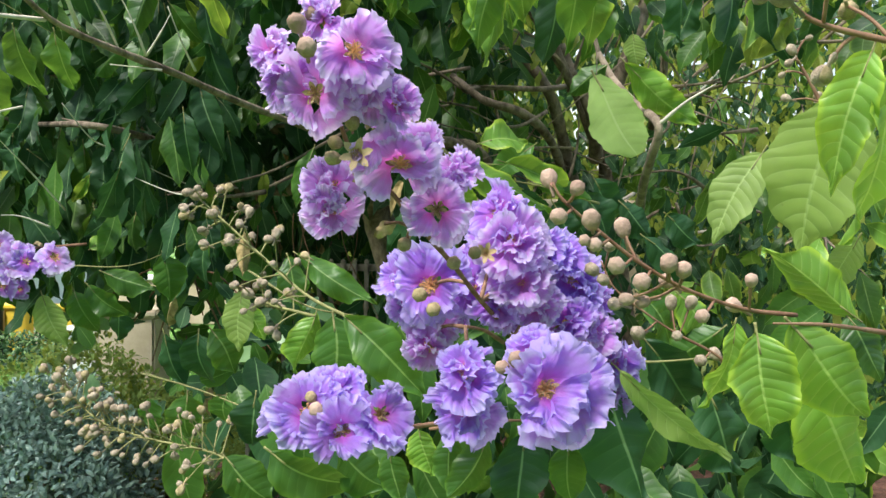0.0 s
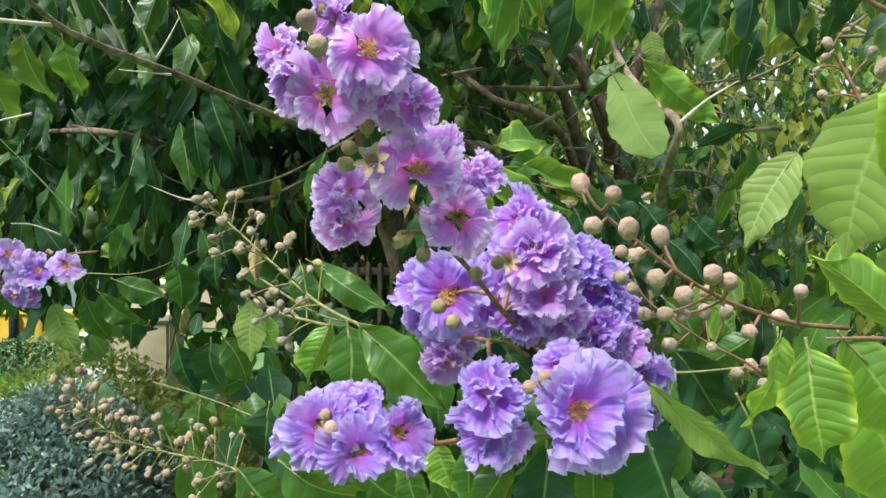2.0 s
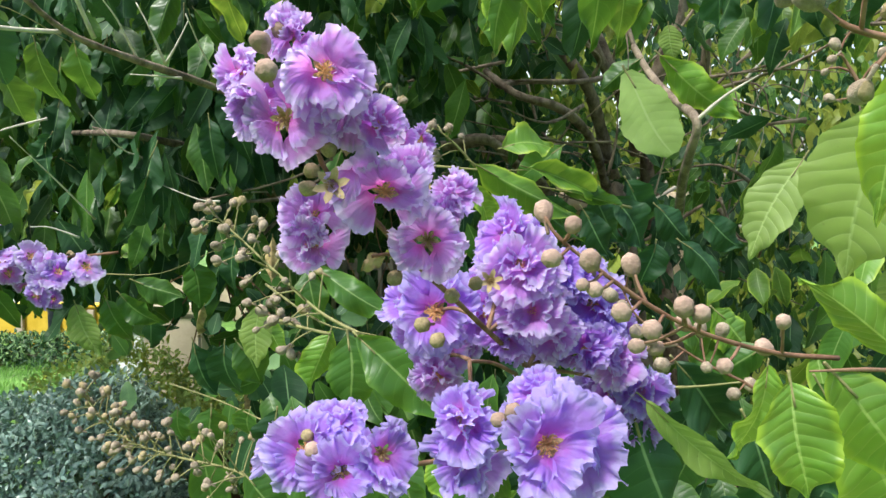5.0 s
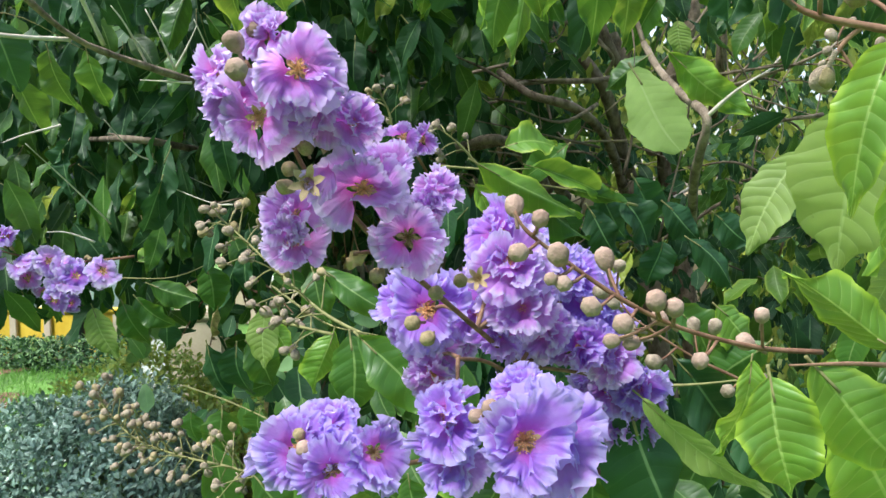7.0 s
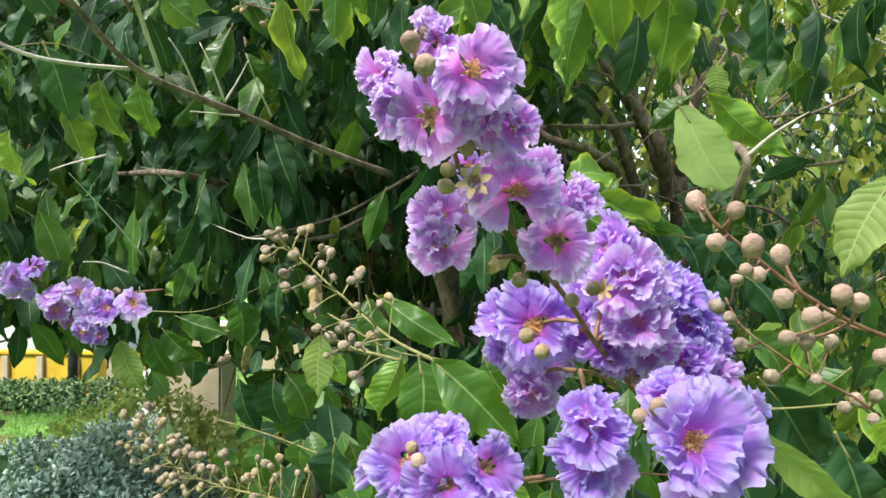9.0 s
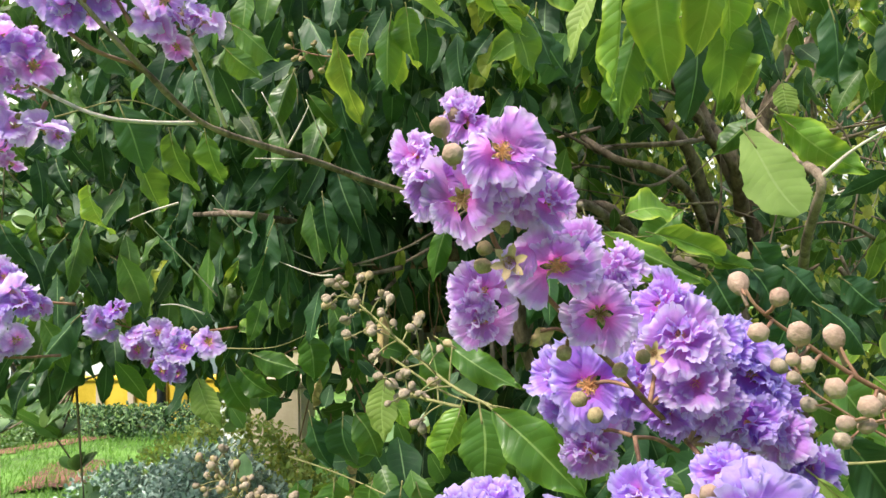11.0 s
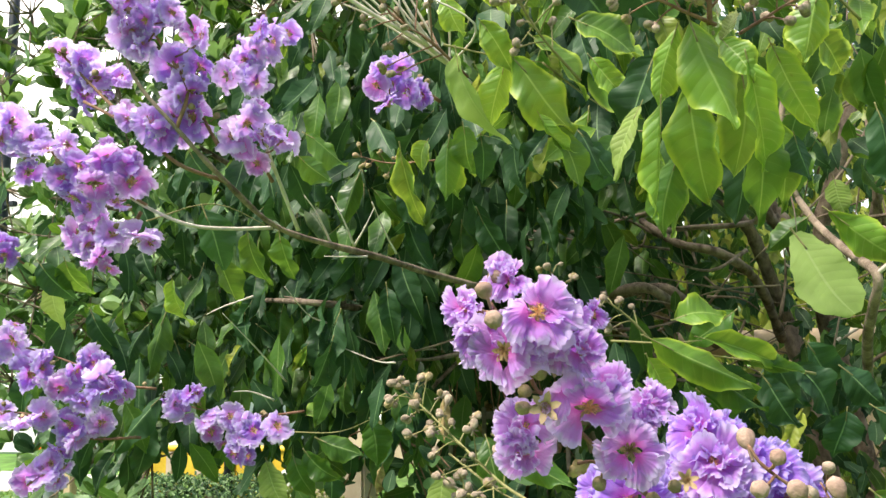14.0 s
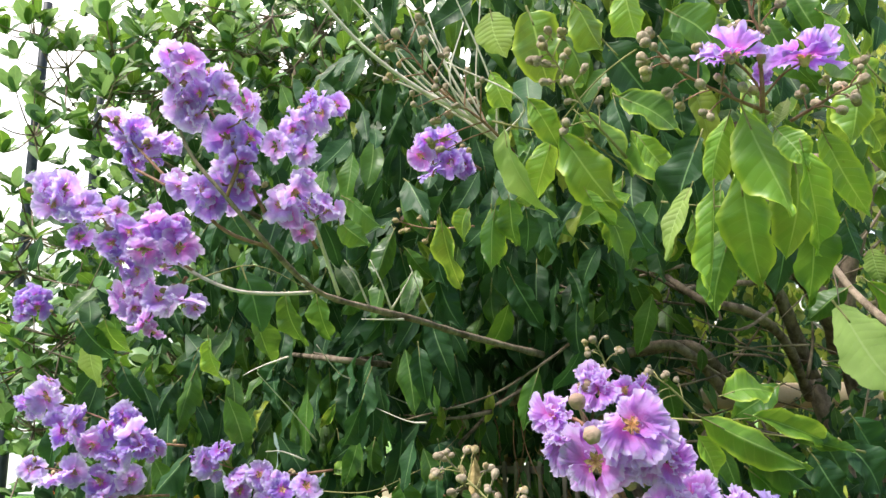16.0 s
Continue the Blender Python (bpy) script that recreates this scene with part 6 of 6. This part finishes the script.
stem("stalk", [(-0.002, 0.580, 1.341), (-0.020, 0.560, 1.344), (-0.034, 0.545, 1.347), (-0.061, 0.540, 1.350)], 0.002, 0.0014, STALK, low_panicle)
bloom(low_panicle, (-0.070, 0.518, 1.352), 0.053, (-0.05, 0, -0.15), PETAL, True)
bloom(low_panicle, (-0.044, 0.528, 1.361), 0.049, (0.3, 0, 0.05), PETAL, True)
bloom(low_panicle, (-0.094, 0.530, 1.361), 0.058, (-0.35, 0, 0), PETAL)
bloom(low_panicle, (-0.076, 0.540, 1.375), 0.041, (0.05, 0, 0.5), PETAL, full=True)
bud(low_panicle, (-0.087, 0.512, 1.368), 0.0127, (0.2, -1, -0.3), BUD_PINK)
bud(low_panicle, (-0.092, 0.520, 1.375), 0.0099, (-0.2, -1, 0.4), BUD_GREEN)

# bud panicles
bud_spray("brown stalk with round pinkish felted buds beside lilac flowers", [(0.193, 0.400, 1.453), (0.160, 0.390, 1.457), (0.122, 0.370, 1.469), (0.095, 0.360, 1.483), (0.071, 0.352, 1.500), (0.056, 0.348, 1.512), (0.051, 0.348, 1.520)], [((0.109, 0.355, 1.482), 0.0102), ((0.117, 0.357, 1.479), 0.0093), ((0.095, 0.349, 1.474), 0.0101), ((0.115, 0.378, 1.472), 0.0079), ((0.081, 0.344, 1.480), 0.0099), ((0.093, 0.371, 1.463), 0.0077), ((0.102, 0.374, 1.462), 0.0078), ((0.068, 0.340, 1.501), 0.0105), ((0.090, 0.370, 1.499), 0.0102), ((0.061, 0.338, 1.517), 0.0083), ((0.051, 0.360, 1.522), 0.0100), ((0.053, 0.336, 1.504), 0.0092), ((0.070, 0.340, 1.491), 0.0079), ((0.065, 0.339, 1.493), 0.0065), ((0.158, 0.399, 1.458), 0.0094), ((0.159, 0.379, 1.473), 0.0078), ((0.129, 0.364, 1.456), 0.0085)], BUD_PINK, 0.0013)
bud_spray("thin dark stalk with small round greyish buds", [(0.219, 0.550, 1.395), (0.200, 0.545, 1.408), (0.172, 0.540, 1.422), (0.144, 0.535, 1.440), (0.125, 0.535, 1.455), (0.116, 0.540, 1.474)], [((0.127, 0.545, 1.442), 0.0117), ((0.171, 0.549, 1.443), 0.0110), ((0.180, 0.532, 1.445), 0.0106), ((0.140, 0.525, 1.422), 0.0127), ((0.170, 0.530, 1.421), 0.0091), ((0.189, 0.534, 1.403), 0.0106), ((0.207, 0.556, 1.404), 0.0111), ((0.211, 0.539, 1.409), 0.0100), ((0.209, 0.538, 1.395), 0.0100), ((0.116, 0.529, 1.461), 0.0098), ((0.108, 0.530, 1.468), 0.0114), ((0.119, 0.527, 1.486), 0.0098)], BUD, 0.0011)
bud_panicle([(0.261, 0.404, 1.607), (0.215, 0.335, 1.588), (0.180, 0.293, 1.574), (0.162, 0.293, 1.577), (0.144, 0.293, 1.582), (0.131, 0.293, 1.592)], "stout stalk with large round tan buds", 0.0115, 5, 0.03, seed=6, r=0.0018)
bud_panicle([(0.319, 0.603, 1.572), (0.300, 0.604, 1.613), (0.281, 0.605, 1.645)], "short stalk with clustered round buds", 0.0095, 6, 0.03, seed=16, r=0.002)
bud_panicle([(-0.099, 0.797, 1.395), (-0.153, 0.818, 1.419), (-0.211, 0.849, 1.461), (-0.256, 0.870, 1.496), (-0.297, 0.882, 1.529)], "upright spray of round tan buds", 0.0150, 26, 0.050, seed=7, r=0.002, twig_mat=STALK_GREEN)
bud_panicle([(-0.140, 0.817, 1.394), (-0.165, 0.817, 1.400), (-0.192, 0.827, 1.405), (-0.221, 0.838, 1.416)], "short spray of round tan buds", 0.0150, 9, 0.035, seed=8, r=0.002, twig_mat=STALK_GREEN)
bud_panicle([(-0.257, 0.939, 1.162), (-0.292, 0.960, 1.191), (-0.400, 0.990, 1.203), (-0.477, 1.011, 1.223), (-0.547, 1.043, 1.271)], "low spray of many small pinkish grey buds", 0.0155, 66, 0.055, seed=9, r=0.002, twig_mat=STALK_GREEN)
bud_panicle([(0.094, 0.714, 1.879), (0.055, 0.689, 1.892), (0.013, 0.663, 1.910), (-0.022, 0.646, 1.943)], "spray of round buds on the leafy shoot", 0.0145, 14, 0.035, seed=10, r=0.002)
bud_panicle([(0.117, 0.732, 1.874), (0.140, 0.735, 1.887), (0.169, 0.740, 1.904), (0.192, 0.744, 1.915)], "spray of round buds on the leafy shoot", 0.0145, 9, 0.025, seed=11, r=0.002)
bud_panicle([(0.087, 0.693, 1.919), (0.089, 0.686, 1.952), (0.082, 0.680, 1.974), (0.079, 0.672, 2.007)], "upright spray of round buds", 0.0145, 9, 0.04, seed=12, r=0.002)
bud_panicle([(-0.049, 0.861, 1.893), (-0.091, 0.818, 1.941), (-0.121, 0.798, 1.996), (-0.139, 0.787, 2.023)], "slender spray of round buds above glossy leaves", 0.0150, 14, 0.04, seed=13, r=0.002, twig_mat=STALK_GREEN)
bud_panicle([(-0.192, 0.869, 1.918), (-0.228, 0.830, 1.954), (-0.275, 0.809, 1.991), (-0.326, 0.779, 2.063)], "spray of tan buds among dry twigs", 0.0150, 20, 0.07, seed=14, r=0.0022)
bud_panicle([(-0.090, 0.941, 1.610), (-0.095, 0.932, 1.646), (-0.107, 0.922, 1.674)], "small spray of buds behind the flowers", 0.012, 7, 0.03, seed=15, r=0.0018, twig_mat=STALK_GREEN)
bud_panicle([(0.013, 0.976, 1.580), (-0.013, 0.963, 1.609), (-0.040, 0.951, 1.631)], "small spray of buds behind the flowers", 0.012, 6, 0.03, seed=17, r=0.0018, twig_mat=STALK_GREEN)
bud_panicle([(-0.311, 1.138, 1.887), (-0.385, 1.118, 1.884), (-0.439, 1.100, 1.898)], "small spray of green buds", 0.011, 7, 0.03, seed=18, r=0.0018, mat=BUD_GREEN)


def panicle_of(name, label, stalk, blooms, size, mats, seed, buds=4):
    """A flowering panicle: stalk, flowers at the given places, and a few buds."""
    rr = random.Random(seed)
    t = thing(name, stalk[0], label, "flowers", "lilac flower panicles")
    stem("stalk", stalk, 0.003, 0.0015, STALK, t)
    line = curve_points(stalk, 8)
    for c in blooms:
        near = line[np.argmin(np.linalg.norm(line - np.array(c), axis=1))]
        stem("side_shoot", [near, (near + np.array(c)) / 2 + np.array([0, 0.004, -0.004]), np.array(c) + np.array([0, 0.006, 0])], 0.0014, 0.0012, STALK, t, sides=5, steps=2)
        if rr.random() < 0.85:
            flower(t, np.array(c) + np.array([rr.uniform(-1, 1), rr.uniform(0.2, 0.8), rr.uniform(-1, 1)]) * size * 0.45, size * rr.uniform(0.6, 0.9), None, rr.choice(mats), rr.random() < 0.2, jitter=1.0, fine=False)
        flower(t, c, size * rr.uniform(0.85, 1.2), None, rr.choice(mats), rr.random() < 0.35, jitter=1.0, fine=False)
    for k in range(buds):
        i = rr.randrange(2, len(line))
        d = Vector([rr.uniform(-1, 1), rr.uniform(-1, 0), rr.uniform(-0.3, 1)]).normalized()
        bud(t, Vector(line[i]) + d * 0.02, 0.011, d, BUD_GREEN)
    return t


MIXED = [PETAL, PETAL_SOFT, PETAL_SOFT, PETAL_PINK, PETAL_SOFT]
panicle_of("flower_panicle", "tall lilac panicle on a slender grey stalk", [(-0.604, 0.844, 1.886), (-0.585, 0.838, 1.941), (-0.612, 0.818, 1.996), (-0.653, 0.789, 2.084)], [(-0.658, 0.776, 2.085), (-0.631, 0.778, 2.063), (-0.665, 0.784, 2.040), (-0.618, 0.790, 2.024), (-0.589, 0.806, 2.038), (-0.643, 0.809, 2.000), (-0.557, 0.831, 2.010), (-0.657, 0.801, 2.020), (-0.621, 0.811, 2.068)], 0.052, MIXED, 21)
panicle_of("flower_panicle", "lilac panicle with open frilled flowers", [(-0.516, 0.924, 1.873), (-0.515, 0.911, 1.939), (-0.503, 0.902, 1.997), (-0.496, 0.895, 2.038)], [(-0.488, 0.869, 2.022), (-0.477, 0.894, 2.017), (-0.510, 0.888, 2.005), (-0.505, 0.889, 1.957), (-0.544, 0.875, 1.967), (-0.528, 0.895, 1.997)], 0.05, MIXED, 22)
panicle_of("flower_panicle", "lilac flower cluster beside grey twigs", [(-0.567, 0.890, 1.869), (-0.587, 0.874, 1.918), (-0.600, 0.860, 1.966)], [(-0.604, 0.836, 1.972), (-0.582, 0.839, 1.937), (-0.578, 0.854, 1.975), (-0.607, 0.850, 1.951), (-0.648, 0.840, 1.897), (-0.677, 0.840, 1.908), (-0.624, 0.865, 1.910), (-0.639, 0.855, 1.887), (-0.596, 0.873, 1.910)], 0.055, MIXED, 23)
panicle_of("flower_panicle", "pinkish lilac flower cluster with spent calyces", [(-0.515, 0.955, 1.827), (-0.521, 0.926, 1.856), (-0.535, 0.916, 1.889)], [(-0.516, 0.877, 1.895), (-0.546, 0.893, 1.880), (-0.501, 0.895, 1.881), (-0.474, 0.904, 1.873), (-0.526, 0.892, 1.862)], 0.05, [PETAL_PINK, PETAL_SOFT], 24)
panicle_of("flower_panicle", "small violet panicle in bud and flower", [(-0.688, 0.870, 1.900), (-0.746, 0.863, 1.956), (-0.820, 0.858, 2.031)], [(-0.816, 0.859, 2.031), (-0.792, 0.869, 2.018), (-0.762, 0.873, 1.990), (-0.791, 0.879, 1.970), (-0.755, 0.883, 2.000), (-0.812, 0.876, 2.009)], 0.05, [PETAL, PETAL_SOFT], 25)
panicle_of("flower_panicle", "long drooping lilac panicle crowded with flowers", [(-0.699, 0.910, 1.796), (-0.763, 0.883, 1.839), (-0.834, 0.854, 1.882), (-0.906, 0.826, 1.916)], [(-0.895, 0.810, 1.911), (-0.873, 0.825, 1.917), (-0.879, 0.817, 1.894), (-0.839, 0.830, 1.889), (-0.809, 0.832, 1.870), (-0.849, 0.832, 1.865), (-0.794, 0.854, 1.883), (-0.759, 0.840, 1.847), (-0.739, 0.863, 1.863), (-0.798, 0.853, 1.835), (-0.741, 0.850, 1.822), (-0.716, 0.873, 1.850), (-0.705, 0.881, 1.826), (-0.764, 0.871, 1.793), (-0.788, 0.861, 1.810), (-0.727, 0.880, 1.801)], 0.055, MIXED, 26, buds=8)
panicle_of("flower_panicle", "three open lilac flowers with yellow centres", [(-0.714, 0.918, 1.789), (-0.726, 0.909, 1.762), (-0.761, 0.905, 1.737)], [(-0.765, 0.886, 1.720), (-0.745, 0.896, 1.751), (-0.700, 0.899, 1.743), (-0.790, 0.896, 1.742), (-0.806, 0.898, 1.758)], 0.052, [PETAL_SOFT, PETAL_PINK], 27)
panicle_of("flower_panicle", "violet flower cluster hanging among green buds", [(-0.285, 1.076, 1.966), (-0.315, 1.012, 1.977), (-0.340, 0.972, 1.985)], [(-0.338, 0.952, 1.980), (-0.316, 0.968, 1.985), (-0.348, 0.954, 1.957), (-0.333, 0.964, 1.928), (-0.304, 0.969, 1.946), (-0.288, 0.994, 1.950)], 0.045, [PETAL, PETAL_PINK], 28)
panicle_of("flower_panicle", "lilac panicle low at the side of the tree", [(-1.022, 1.388, 1.506), (-1.090, 1.345, 1.520), (-1.166, 1.292, 1.569), (-1.301, 1.244, 1.618)], [(-1.305, 1.235, 1.604), (-1.264, 1.244, 1.617), (-1.209, 1.261, 1.559), (-1.164, 1.271, 1.518), (-1.141, 1.281, 1.552), (-1.084, 1.289, 1.540), (-1.069, 1.300, 1.511), (-1.114, 1.282, 1.484), (-1.107, 1.299, 1.563), (-1.240, 1.265, 1.547)], 0.07, MIXED, 29, buds=8)
panicle_of("flower_panicle", "lilac panicle hanging low at the side of the tree", [(-1.064, 1.397, 1.402), (-1.168, 1.350, 1.406), (-1.244, 1.302, 1.456), (-1.337, 1.277, 1.469)], [(-1.317, 1.272, 1.464), (-1.263, 1.276, 1.458), (-1.223, 1.286, 1.460), (-1.174, 1.312, 1.439), (-1.164, 1.319, 1.409), (-1.118, 1.336, 1.440), (-1.199, 1.313, 1.388), (-1.229, 1.303, 1.335), (-1.258, 1.297, 1.324), (-1.218, 1.313, 1.357)], 0.065, MIXED, 30, buds=6)
panicle_of("flower_panicle", "slender lilac panicle along a thin stalk", [(-0.752, 1.556, 1.444), (-0.852, 1.518, 1.436), (-0.948, 1.501, 1.445), (-1.043, 1.462, 1.479)], [(-1.018, 1.446, 1.468), (-0.983, 1.462, 1.490), (-1.008, 1.459, 1.449), (-0.943, 1.462, 1.430), (-0.938, 1.474, 1.405), (-0.890, 1.471, 1.440), (-0.852, 1.460, 1.393), (-0.870, 1.458, 1.364), (-0.833, 1.472, 1.409), (-0.775, 1.472, 1.418), (-0.861, 1.477, 1.427)], 0.06, MIXED, 31, buds=8)
panicle_of("flower_panicle", "faint lilac flower cluster deep in the leaves", [(-1.508, 1.503, 1.820), (-1.548, 1.486, 1.849), (-1.589, 1.471, 1.864)], [(-1.566, 1.459, 1.854), (-1.539, 1.469, 1.840), (-1.560, 1.478, 1.871), (-1.591, 1.478, 1.829)], 0.055, [PETAL], 32)
top_fl = panicle_of("flower_panicle", "two flat open violet flowers on an upright stalk", [(0.088, 0.712, 1.879), (0.088, 0.697, 1.902), (0.088, 0.690, 1.935)], [(0.093, 0.715, 1.922)], 0.02, [PETAL_DEEP], 33, buds=2)
for at, size in (((0.059, 0.673, 1.923), 0.070), ((0.128, 0.693, 1.920), 0.076)):
    flower(top_fl, at, size, (0.05, -0.12, 1.0), PETAL_DEEP, cup=0.5)
    stem("side_shoot", [(0.090, 0.704, 1.893), (np.array((0.090, 0.702, 1.904)) + np.array(at)) / 2, at], 0.0015, 0.0012, STALK, top_fl, sides=5)
behind = thing("flower_cluster", (-0.068, 0.896, 1.602), "small violet flower half hidden behind the front panicle", "flowers", "lilac flower panicles")
stem("stalk", [(-0.050, 0.928, 1.574), (-0.061, 0.899, 1.596), (-0.074, 0.892, 1.609)], 0.002, 0.0015, STALK, behind)
flower(behind, (-0.070, 0.872, 1.609), 0.045, None, PETAL_DEEP)
flower(behind, (-0.051, 0.899, 1.609), 0.04, None, PETAL_DEEP)
